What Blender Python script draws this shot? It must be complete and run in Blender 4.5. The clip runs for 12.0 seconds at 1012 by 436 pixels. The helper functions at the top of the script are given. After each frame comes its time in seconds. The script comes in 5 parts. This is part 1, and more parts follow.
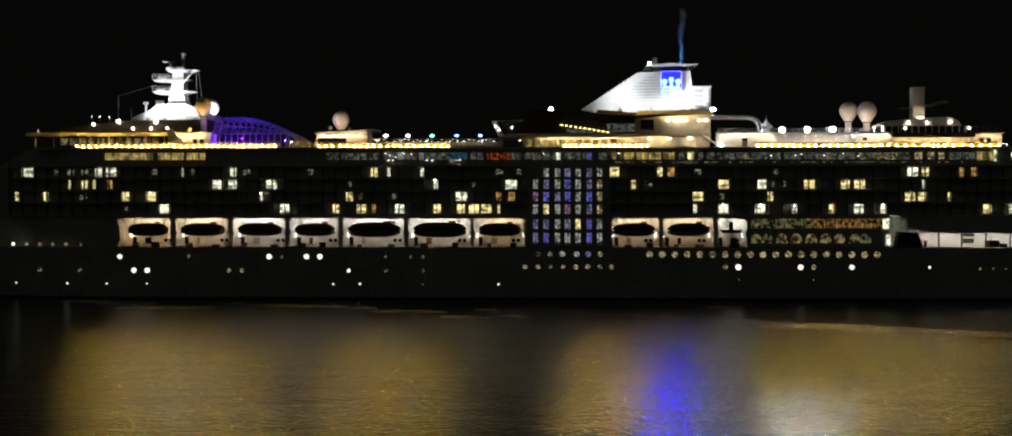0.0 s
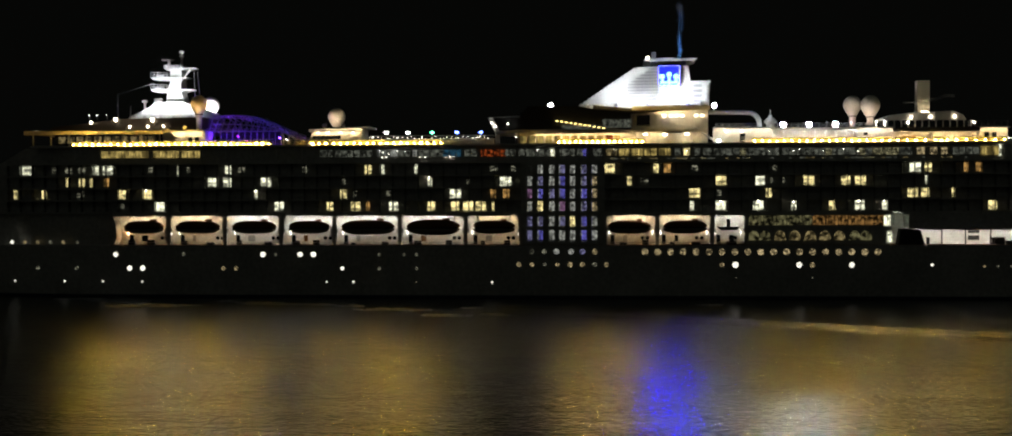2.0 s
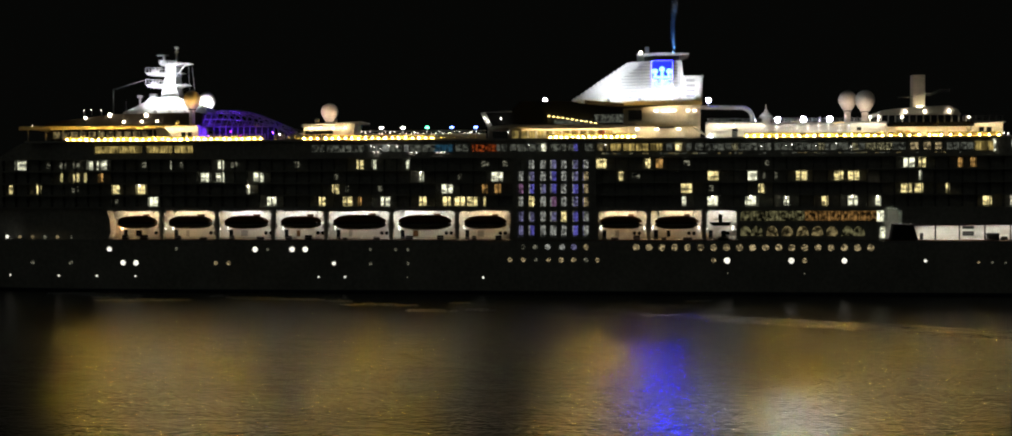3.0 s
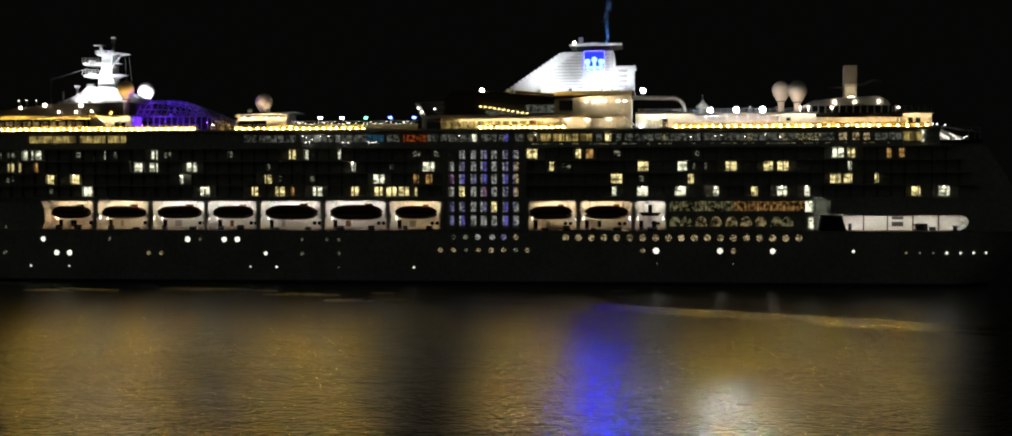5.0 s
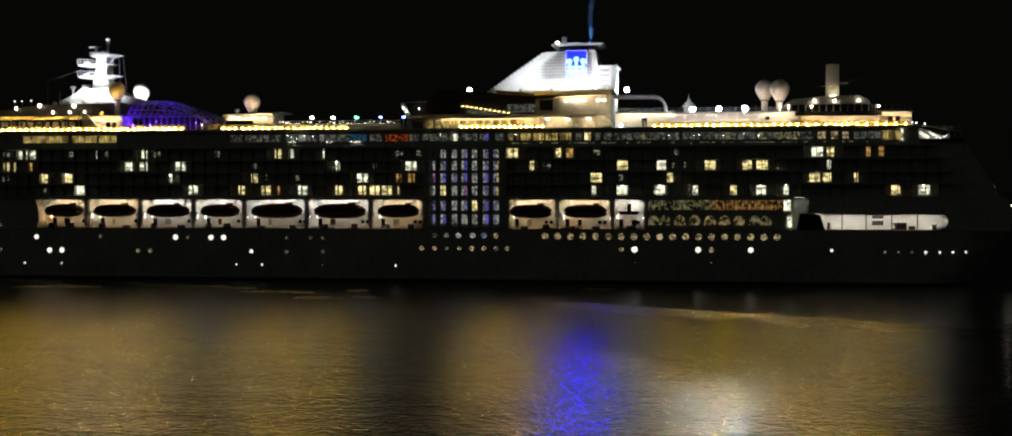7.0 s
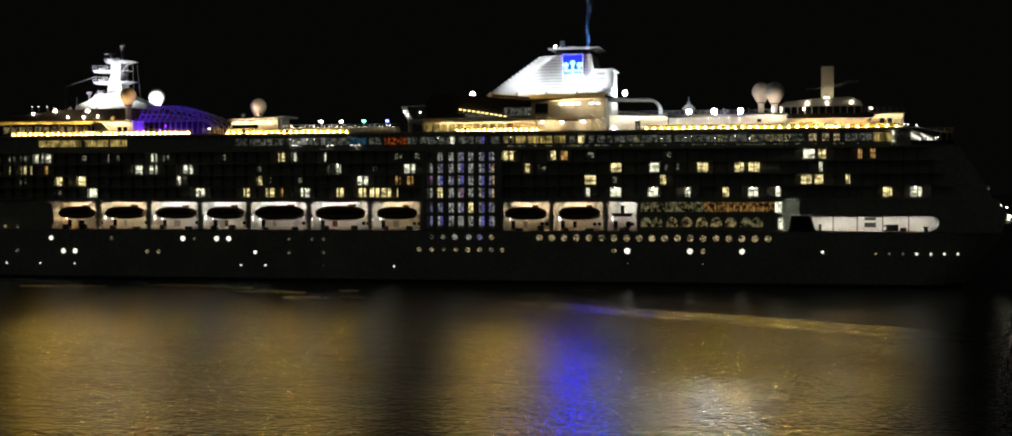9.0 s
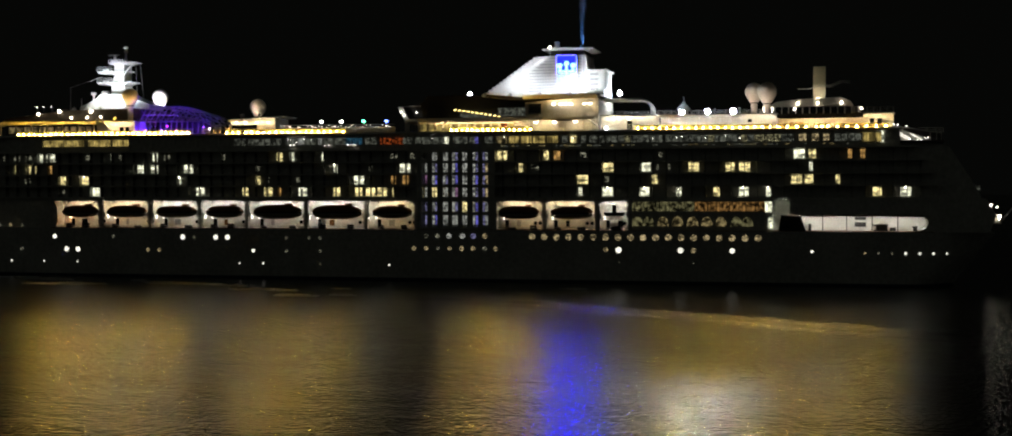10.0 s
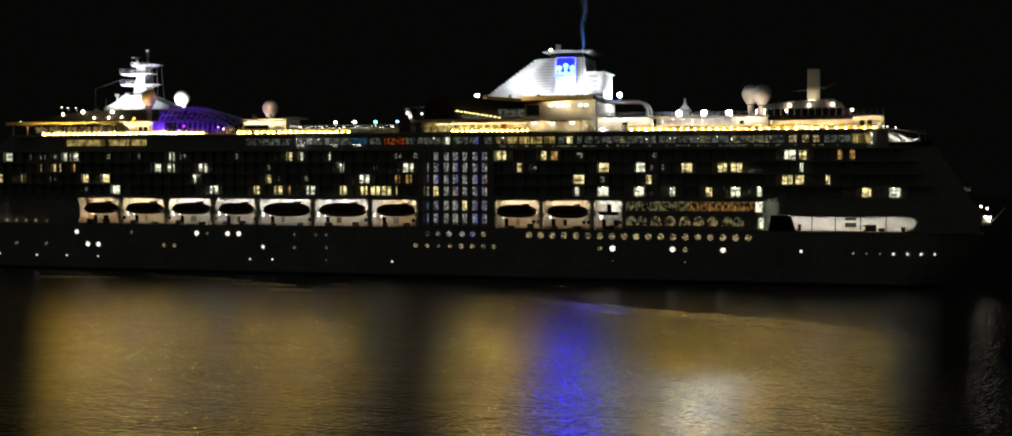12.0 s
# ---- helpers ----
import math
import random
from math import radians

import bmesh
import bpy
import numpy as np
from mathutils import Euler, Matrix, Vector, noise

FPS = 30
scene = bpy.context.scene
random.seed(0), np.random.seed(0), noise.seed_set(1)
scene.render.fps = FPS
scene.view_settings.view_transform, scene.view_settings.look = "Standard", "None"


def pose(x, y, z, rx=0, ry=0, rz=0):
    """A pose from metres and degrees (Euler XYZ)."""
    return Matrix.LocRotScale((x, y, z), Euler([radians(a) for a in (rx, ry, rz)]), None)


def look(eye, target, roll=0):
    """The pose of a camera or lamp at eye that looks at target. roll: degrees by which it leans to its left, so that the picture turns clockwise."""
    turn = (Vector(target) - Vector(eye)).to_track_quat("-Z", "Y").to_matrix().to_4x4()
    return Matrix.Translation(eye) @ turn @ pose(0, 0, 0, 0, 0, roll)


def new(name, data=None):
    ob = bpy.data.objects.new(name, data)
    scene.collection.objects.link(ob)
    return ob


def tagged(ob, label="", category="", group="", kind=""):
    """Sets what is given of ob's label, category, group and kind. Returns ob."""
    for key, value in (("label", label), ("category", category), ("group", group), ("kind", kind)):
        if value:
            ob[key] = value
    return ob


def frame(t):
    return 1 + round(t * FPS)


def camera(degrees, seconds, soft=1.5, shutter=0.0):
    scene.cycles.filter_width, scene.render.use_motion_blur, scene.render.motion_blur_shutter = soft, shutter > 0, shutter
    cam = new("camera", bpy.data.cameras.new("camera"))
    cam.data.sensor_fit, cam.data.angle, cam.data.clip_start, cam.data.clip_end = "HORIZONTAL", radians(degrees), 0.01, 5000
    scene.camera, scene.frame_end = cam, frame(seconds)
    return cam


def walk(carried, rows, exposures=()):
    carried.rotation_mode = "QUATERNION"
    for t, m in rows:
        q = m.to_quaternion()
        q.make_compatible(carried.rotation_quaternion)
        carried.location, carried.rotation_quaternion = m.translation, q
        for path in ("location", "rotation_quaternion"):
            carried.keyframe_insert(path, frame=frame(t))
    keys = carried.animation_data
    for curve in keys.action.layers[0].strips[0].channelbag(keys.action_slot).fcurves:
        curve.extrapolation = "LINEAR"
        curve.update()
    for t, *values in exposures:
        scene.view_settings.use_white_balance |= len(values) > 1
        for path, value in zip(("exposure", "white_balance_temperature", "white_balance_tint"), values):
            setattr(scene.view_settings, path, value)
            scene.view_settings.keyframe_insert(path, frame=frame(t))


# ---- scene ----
cam = camera(39.58, 12.0, soft=1.75)
CAM = (-1.04, -313.34, 23.38)
PATH = [
    (0.0, pose(*CAM, 89.298, 0.001, 1.919)),
    (0.3, pose(*CAM, 89.375, 0.150, 1.680)),
    (0.5, pose(*CAM, 89.393, 0.241, 1.807)),
    (1.0, pose(*CAM, 89.355, 0.159, 2.841)),
    (1.5, pose(*CAM, 89.210, 0.117, 3.854)),
    (2.0, pose(*CAM, 89.178, 0.150, 4.496)),
    (2.5, pose(*CAM, 89.050, 0.096, 5.059)),
    (3.0, pose(*CAM, 88.981, 0.111, 5.626)),
    (5.0, pose(*CAM, 88.579, 0.070, 5.880)),
    (5.5, pose(*CAM, 88.516, 0.015, 5.673)),
    (6.0, pose(*CAM, 88.524, 0.083, 6.139)),
    (6.5, pose(*CAM, 88.546, 0.117, 7.349)),
    (7.0, pose(*CAM, 88.536, 0.071, 8.289)),
    (9.0, pose(*CAM, 88.629, 0.145, 11.379)),
    (9.5, pose(*CAM, 88.582, 0.072, 12.262)),
    (10.0, pose(*CAM, 88.610, 0.101, 12.754)),
    (10.5, pose(*CAM, 88.680, 0.093, 13.201)),
    (11.0, pose(*CAM, 88.667, 0.052, 13.721)),
    (11.5, pose(*CAM, 88.630, 0.029, 14.486)),
    (12.0, pose(*CAM, 88.588, -0.149, 15.966)),
]
walk(cam, PATH)
SAIL = [
    (0.0, pose(0.00, 0.00, 0)),
    (1.0, pose(-7.49, -2.18, 0)),
    (2.0, pose(-15.21, -3.88, 0)),
    (3.0, pose(-23.17, -5.11, 0)),
    (4.0, pose(-31.36, -5.91, 0)),
    (5.0, pose(-39.79, -6.30, 0)),
    (6.0, pose(-48.45, -6.31, 0)),
    (7.0, pose(-57.33, -5.97, 0)),
    (8.0, pose(-66.45, -5.31, 0)),
    (9.0, pose(-75.79, -4.35, 0)),
    (10.0, pose(-85.37, -3.13, 0)),
    (11.0, pose(-95.16, -1.67, 0)),
    (12.0, pose(-105.19, 0.00, 0)),
]

# ---- world and light: a dark night, the ship's own lamps, an added fill glow ----
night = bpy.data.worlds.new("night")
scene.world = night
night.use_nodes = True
# black sky ahead; an added glow low behind the camera lifts the dark hull
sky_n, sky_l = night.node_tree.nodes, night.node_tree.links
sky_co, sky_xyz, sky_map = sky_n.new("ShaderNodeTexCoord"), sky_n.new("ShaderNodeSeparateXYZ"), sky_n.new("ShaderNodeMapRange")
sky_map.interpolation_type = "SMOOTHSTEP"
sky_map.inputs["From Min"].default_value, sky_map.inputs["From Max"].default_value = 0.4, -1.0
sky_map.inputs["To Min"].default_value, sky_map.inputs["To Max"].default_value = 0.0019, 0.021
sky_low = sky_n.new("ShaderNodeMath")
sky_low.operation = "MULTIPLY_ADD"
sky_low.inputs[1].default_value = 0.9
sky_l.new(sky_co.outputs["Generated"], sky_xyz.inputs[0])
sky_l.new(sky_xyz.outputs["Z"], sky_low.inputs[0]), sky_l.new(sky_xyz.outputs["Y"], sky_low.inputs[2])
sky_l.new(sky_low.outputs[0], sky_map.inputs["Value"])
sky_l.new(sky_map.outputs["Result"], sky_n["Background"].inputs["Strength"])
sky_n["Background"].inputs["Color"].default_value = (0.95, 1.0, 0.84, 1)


# ---- materials ----
def material(name):
    m = bpy.data.materials.new(name)
    m.use_nodes = True
    n = m.node_tree.nodes
    return m, n, m.node_tree.links, n["Principled BSDF"]


def painted(name, colour, rough=0.4, metal=0.0, grain=3.0, dirt=0.12, bump=0.02):
    """Paint or metal with two scales of dirt and a faint relief."""
    m, n, l, b = material(name)
    co = n.new("ShaderNodeTexCoord")
    big, fine = n.new("ShaderNodeTexNoise"), n.new("ShaderNodeTexNoise")
    big.inputs["Scale"].default_value, fine.inputs["Scale"].default_value = grain * 0.08, grain
    big.inputs["Detail"].default_value = 6
    add = n.new("ShaderNodeMath")
    add.operation = "ADD"
    ramp = n.new("ShaderNodeMapRange")
    ramp.inputs["From Min"].default_value, ramp.inputs["From Max"].default_value = 0.7, 1.3
    ramp.inputs["To Min"].default_value, ramp.inputs["To Max"].default_value = 1 - dirt * 2, 1.0
    mix = n.new("ShaderNodeMix")
    mix.data_type, mix.blend_type = "RGBA", "MULTIPLY"
    mix.inputs["Factor"].default_value = 1
    mix.inputs["A"].default_value = (*colour, 1)
    bm_ = n.new("ShaderNodeBump")
    bm_.inputs["Strength"].default_value, bm_.inputs["Distance"].default_value = 0.4, bump
    for t in (big, fine):
        l.new(co.outputs["Object"], t.inputs["Vector"])
    l.new(big.outputs["Fac"], add.inputs[0]), l.new(fine.outputs["Fac"], add.inputs[1])
    l.new(add.outputs[0], ramp.inputs["Value"]), l.new(ramp.outputs["Result"], mix.inputs["B"])
    l.new(mix.outputs["Result"], b.inputs["Base Color"])
    l.new(fine.outputs["Fac"], bm_.inputs["Height"]), l.new(bm_.outputs["Normal"], b.inputs["Normal"])
    b.inputs["Roughness"].default_value, b.inputs["Metallic"].default_value = rough, metal
    return m


def lamp(name, colour, strength):
    m, n, l, b = material(name)
    b.inputs["Base Color"].default_value = (*(0.3 * v * v for v in colour), 1)
    b.inputs["Emission Color"].default_value = (*colour, 1)
    b.inputs["Emission Strength"].default_value = strength
    return m


def lit_room(name, colour, strength, scale=1.1, low=0.15, cut=0.36):
    """A lit room behind glass: curtains and furniture break up its light, room by room."""
    m, n, l, b = material(name)
    co, info = n.new("ShaderNodeTexCoord"), n.new("ShaderNodeObjectInfo")
    off = n.new("ShaderNodeVectorMath")
    off.operation = "MULTIPLY_ADD"
    off.inputs[1].default_value = (1, 1, 1)
    far = n.new("ShaderNodeVectorMath")
    far.operation = "SCALE"
    far.inputs["Scale"].default_value = 90
    comb = n.new("ShaderNodeCombineXYZ")
    for i in range(3):
        l.new(info.outputs["Random"], comb.inputs[i])
    l.new(comb.outputs[0], far.inputs[0])
    l.new(co.outputs["Object"], off.inputs[0]), l.new(far.outputs[0], off.inputs[2])
    a, w = n.new("ShaderNodeTexNoise"), n.new("ShaderNodeTexWave")
    a.inputs["Scale"].default_value, a.inputs["Detail"].default_value = scale, 3
    w.inputs["Scale"].default_value, w.inputs["Distortion"].default_value = scale * 0.9, 4
    l.new(off.outputs[0], a.inputs["Vector"]), l.new(off.outputs[0], w.inputs["Vector"])
    ramp = n.new("ShaderNodeMapRange")
    ramp.inputs["From Min"].default_value, ramp.inputs["From Max"].default_value = cut, cut + 0.26
    ramp.inputs["To Min"].default_value, ramp.inputs["To Max"].default_value = low, 1.2
    l.new(a.outputs["Fac"], ramp.inputs["Value"])
    mul = n.new("ShaderNodeMath")
    mul.operation = "MULTIPLY_ADD"
    mul.inputs[1].default_value = 0.5
    mul.inputs[2].default_value = 0.6
    l.new(w.outputs["Fac"], mul.inputs[0])
    m2 = n.new("ShaderNodeMath")
    m2.operation = "MULTIPLY"
    l.new(ramp.outputs["Result"], m2.inputs[0]), l.new(mul.outputs[0], m2.inputs[1])
    m3 = n.new("ShaderNodeMath")
    m3.operation = "MULTIPLY"
    m3.inputs[1].default_value = strength
    l.new(m2.outputs[0], m3.inputs[0])
    b.inputs["Base Color"].default_value = (0.03, 0.03, 0.03, 1)
    b.inputs["Roughness"].default_value = 0.1
    b.inputs["Emission Color"].default_value = (*colour, 1)
    l.new(m3.outputs[0], b.inputs["Emission Strength"])
    return m


WHITE = painted("white_ship_paint", (0.74, 0.74, 0.71), 0.35, dirt=0.1)
CREAM = painted("cream_deckhouse_paint", (0.72, 0.68, 0.60), 0.5)
HULL = painted("white_hull_paint_weathered", (0.62, 0.62, 0.58), 0.4, grain=1.2, dirt=0.2)
BOOT = painted("dark_blue_boot_topping", (0.02, 0.03, 0.06), 0.5)
DECK = painted("teak_deck", (0.24, 0.16, 0.09), 0.7)
DARK = painted("dark_grey_roofing", (0.03, 0.03, 0.03), 0.7)
STEEL = painted("galvanised_steel", (0.45, 0.45, 0.45), 0.4, 0.7)
BOAT_TOP = painted("dark_orange_lifeboat_canopy", (0.22, 0.10, 0.03), 0.5)
BOAT_HULL = painted("orange_fibreglass", (0.24, 0.20, 0.14), 0.5)
RADOME = painted("radome_fibreglass", (0.62, 0.56, 0.50), 0.55)
GLASS = painted("dark_window_glass", (0.012, 0.014, 0.016), 0.06, dirt=0.0, bump=0.0)
SMOKED = painted("smoked_balcony_panel", (0.10, 0.10, 0.09), 0.3)
PALE_WATER = painted("pale_water", (0.58, 0.62, 0.64), 0.75, grain=2.0, dirt=0.3, bump=0.1)

STRING = lamp("amber_string_bulb", (1.0, 0.565, 0.085), 1150)
PANEL_WARM = lamp("warm_ceiling_strip", (1.0, 0.78, 0.48), 64)
PANEL_COOL = lamp("cool_ceiling_strip", (1.0, 0.96, 0.87), 62)
FLOOD = lamp("floodlight_lens", (0.92, 0.96, 1.0), 2700)
SPOT = lamp("bright_deck_flood", (0.78, 0.90, 1.0), 2600)
WORK = lamp("working_light", (1.0, 0.9, 0.7), 12)
LOGO = lamp("blue_light_box", (0.00005, 0.0001, 1.0), 360)
LOGO_W = lamp("pale_blue_neon_tube", (0.30, 0.68, 1.0), 2.6)
PURPLE = lamp("purple_light", (0.10, 0.02, 1.0), 210)
MAGENTA = lamp("magenta_light", (0.8, 0.05, 0.9), 8)
GREEN = lamp("green_globe", (0.12, 1.0, 0.5), 9)
BLUE = lamp("blue_globe", (0.10, 0.16, 1.0), 14)
WARM_FLOOD = lamp("warm_floodlight_lens", (1.0, 0.78, 0.58), 450)
WORK_COOL = lamp("bulkhead_light", (1.0, 0.96, 0.84), 7)
GLOBE = lamp("white_globe", (1.0, 0.97, 0.9), 12)

ROOM = {
    "y": lit_room("room_yellow", (1.0, 0.83, 0.36), 1.5, 1.3, 0.1),
    "c": lit_room("room_cool_white", (1.0, 1.0, 0.72), 1.5, 1.3, 0.1),
    "a": lit_room("room_amber", (1.0, 0.55, 0.16), 0.6),
    "d": lit_room("room_dim", (0.9, 0.88, 0.62), 0.34, 1.5, 0.0, 0.44),
    "b": lit_room("stairwell_blue", (0.24, 0.22, 1.0), 0.55, 1.6, 0.1, 0.38),
    "v": lit_room("stairwell_violet", (0.52, 0.50, 0.95), 0.36, 1.8, 0.08, 0.38),
    "w": lit_room("stairwell_white", (0.86, 0.88, 0.78), 0.46, 1.8, 0.08, 0.40),
    "k": lit_room("stairwell_pink", (0.85, 0.42, 0.80), 0.34, 1.8, 0.08, 0.40),
    "t": lit_room("teal_screen_room", (0.10, 0.42, 0.70), 0.14, 1.2, 0.1, 0.38),
    "o": lit_room("orange_red_bar", (1.0, 0.17, 0.03), 0.34, 1.6, 0.02, 0.44),
    "m": lit_room("speckled_buffet", (1.0, 0.92, 0.50), 0.42, 2.6, 0.02, 0.46),
    "n": lit_room("restaurant_olive", (0.85, 0.78, 0.36), 0.18, 1.1, 0.02, 0.42),
    "g": lit_room("lounge_gold", (1.0, 0.74, 0.22), 0.50, 0.5),
    "p": lit_room("porthole_white", (1.0, 0.97, 0.82), 1.6, 1.5, 0.6),
    "q": lit_room("porthole_amber", (1.0, 0.78, 0.40), 0.62, 1.5, 0.06, 0.44),
    "e": lit_room("dim_lounge", (0.9, 0.95, 0.75), 0.12, 1.5, 0.06, 0.42),
    "r": lit_room("restaurant_amber", (1.0, 0.52, 0.15), 0.26, 1.1, 0.03, 0.42),
    "h": lit_room("dining_room", (1.0, 0.78, 0.34), 0.27, 1.2, 0.05, 0.42),
}


def sea_material():
    m, n, l, b = material("night_harbour_water")
    b.inputs["Base Color"].default_value = (0.004, 0.006, 0.006, 1)
    b.inputs["IOR"].default_value = 1.333
    b.inputs["Roughness"].default_value = 0.155
    co = n.new("ShaderNodeTexCoord")
    heights = []
    for scale, dist, sx, sy in ((1.0, 0.46, 0.5, 1.7), (1.0, 0.52, 1.8, 1.5), (0.12, 0.9, 0.5, 1.0)):
        mp, t = n.new("ShaderNodeMapping"), n.new("ShaderNodeTexNoise")
        mp.inputs["Scale"].default_value = (sx, sy, 1)
        t.inputs["Scale"].default_value, t.inputs["Detail"].default_value, t.inputs["Roughness"].default_value = scale, 1.2, 0.4
        l.new(co.outputs["Object"], mp.inputs["Vector"]), l.new(mp.outputs[0], t.inputs["Vector"])
        heights.append((t, dist))
    normal = None
    for t, dist in heights:
        bp = n.new("ShaderNodeBump")
        bp.inputs["Strength"].default_value, bp.inputs["Distance"].default_value = 1.0, dist * 0.22
        l.new(t.outputs["Fac"], bp.inputs["Height"])
        if normal:
            l.new(normal.outputs[0], bp.inputs["Normal"])
        normal = bp
    l.new(normal.outputs[0], b.inputs["Normal"])
    return m


SEA = sea_material()


def smoke_material():
    m, n, l, b = material("thin_funnel_smoke")
    n.remove(b)
    mix, tr, df = n.new("ShaderNodeMixShader"), n.new("ShaderNodeBsdfTransparent"), n.new("ShaderNodeBsdfDiffuse")
    df.inputs[0].default_value = (0.75, 0.8, 0.85, 1)
    co, t, r = n.new("ShaderNodeTexCoord"), n.new("ShaderNodeTexNoise"), n.new("ShaderNodeMapRange")
    t.inputs["Scale"].default_value, t.inputs["Detail"].default_value = 2.2, 5
    r.inputs["From Min"].default_value, r.inputs["From Max"].default_value = 0.42, 0.75
    r.inputs["To Max"].default_value = 0.16
    l.new(co.outputs["Object"], t.inputs["Vector"]), l.new(t.outputs["Fac"], r.inputs["Value"])
    l.new(r.outputs["Result"], mix.inputs[0]), l.new(tr.outputs[0], mix.inputs[1]), l.new(df.outputs[0], mix.inputs[2])
    l.new(mix.outputs[0], n["Material Output"].inputs[0])
    return m


SMOKE = smoke_material()


# ---- building helpers ----
def mesh_of(name, bm, mat, smooth=False):
    me = bpy.data.meshes.new(name)
    bmesh.ops.recalc_face_normals(bm, faces=bm.faces)
    if smooth:
        for f in bm.faces:
            f.smooth = True
    bm.to_mesh(me)
    bm.free()
    me.materials.append(mat)
    return me


def part(name, bm, mat, parent, label="", smooth=False, at=None):
    """Links a bmesh as one mesh object under a thing or a part."""
    ob = new(name, mesh_of(name, bm, mat, smooth))
    ob.parent = parent
    if at:
        ob.location = at
    return tagged(ob, label)


def piece(name, me, parent, at, turn=0.0):
    ob = new(name, me)
    ob.parent = parent
    ob.location = at
    ob.rotation_euler = (0, turn, 0)
    return ob


def box(bm, x0, x1, y0, y1, z0, z1):
    v = [bm.verts.new(p) for p in ((x0, y0, z0), (x1, y0, z0), (x1, y1, z0), (x0, y1, z0), (x0, y0, z1), (x1, y0, z1), (x1, y1, z1), (x0, y1, z1))]
    for q in ((0, 1, 2, 3), (4, 5, 6, 7), (0, 1, 5, 4), (1, 2, 6, 5), (2, 3, 7, 6), (3, 0, 4, 7)):
        bm.faces.new([v[i] for i in q])
    return bm


def boxes(*rows):
    bm = bmesh.new()
    for r in rows:
        box(bm, *r)
    return bm


def prism(bm, profile, y0, y1, y0b=None):
    """A profile in x and z, drawn out in y."""
    a = [bm.verts.new((x, y0, z)) for x, z in profile]
    b = [bm.verts.new((x, y1, z)) for x, z in profile]
    bm.faces.new(a), bm.faces.new(b)
    for i in range(len(a)):
        j = (i + 1) % len(a)
        bm.faces.new((a[i], a[j], b[j], b[i]))
    return bm


def tube(bm, points, r, sides=6):
    rings = []
    pts = [Vector(p) for p in points]
    for i, p in enumerate(pts):
        d = (pts[min(i + 1, len(pts) - 1)] - pts[max(i - 1, 0)]).normalized()
        s = d.cross(Vector((0, 1, 0.01))).normalized()
        u = s.cross(d)
        rings.append([bm.verts.new(p + r * (math.cos(2 * math.pi * k / sides) * s + math.sin(2 * math.pi * k / sides) * u)) for k in range(sides)])
    for a, b in zip(rings, rings[1:]):
        for k in range(sides):
            bm.faces.new((a[k], a[(k + 1) % sides], b[(k + 1) % sides], b[k]))
    bm.faces.new(rings[0]), bm.faces.new(rings[-1])
    return bm


def turned(bm, at, profile, sides=20):
    """A body of revolution about z: rows of height and radius."""
    x, y, z = at
    rings = [[bm.verts.new((x + r * math.cos(2 * math.pi * k / sides), y + r * math.sin(2 * math.pi * k / sides), z + h)) for k in range(sides)] for h, r in profile]
    for a, b in zip(rings, rings[1:]):
        for k in range(sides):
            bm.faces.new((a[k], a[(k + 1) % sides], b[(k + 1) % sides], b[k]))
    bm.faces.new(rings[0]), bm.faces.new(rings[-1])
    return bm


def ball(bm, at, r, sides=12):
    prof = [(-r * math.cos(math.pi * i / 8), max(0.02, r * math.sin(math.pi * i / 8))) for i in range(9)]
    return turned(bm, at, prof, sides)


def disc_y(bm, r, y0, y1, sides=16):
    """A short drum whose axis runs along y."""
    a = [bm.verts.new((r * math.cos(2 * math.pi * k / sides), y0, r * math.sin(2 * math.pi * k / sides))) for k in range(sides)]
    b = [bm.verts.new((v.co.x, y1, v.co.z)) for v in a]
    bm.faces.new(a), bm.faces.new(b)
    for k in range(sides):
        bm.faces.new((a[k], a[(k + 1) % sides], b[(k + 1) % sides], b[k]))
    return bm


MID, NEAR, FAR = 17.0, -1.0, 35.0
WATER = 1.3

# ---- the sea ----
bm = bmesh.new()
bm.faces.new([bm.verts.new(p) for p in ((-2500, -2500, WATER), (2500, -2500, WATER), (2500, 2500, WATER), (-2500, 2500, WATER))])
sea = new("water", mesh_of("water", bm, SEA))
tagged(sea, "dark rippled harbour water reflecting the ship's lamps", "water", kind="structure")

# ---- the ship ----
ship = new("cruise_ship")
tagged(ship, "white cruise ship under way at night with lit decks", "ship")


def breadth(x, z):
    """Half the hull's breadth."""
    b = 18.0
    if x < -92:
        k = min(1, (-92 - x) / (52 + z * 0.5))
        b *= math.sqrt(max(0.0, 1 - k ** 2.2))
    if x > 100:
        k = min(1, (x - 100) / (11 + max(0, z - 2) * 0.95))
        b *= 1 - 0.45 * k ** 2.5
    return max(b, 0.15)


def stern(z):
    """How far aft the hull reaches at a height."""
    return 111 + min(max(0, z - 1), 12) * 0.75


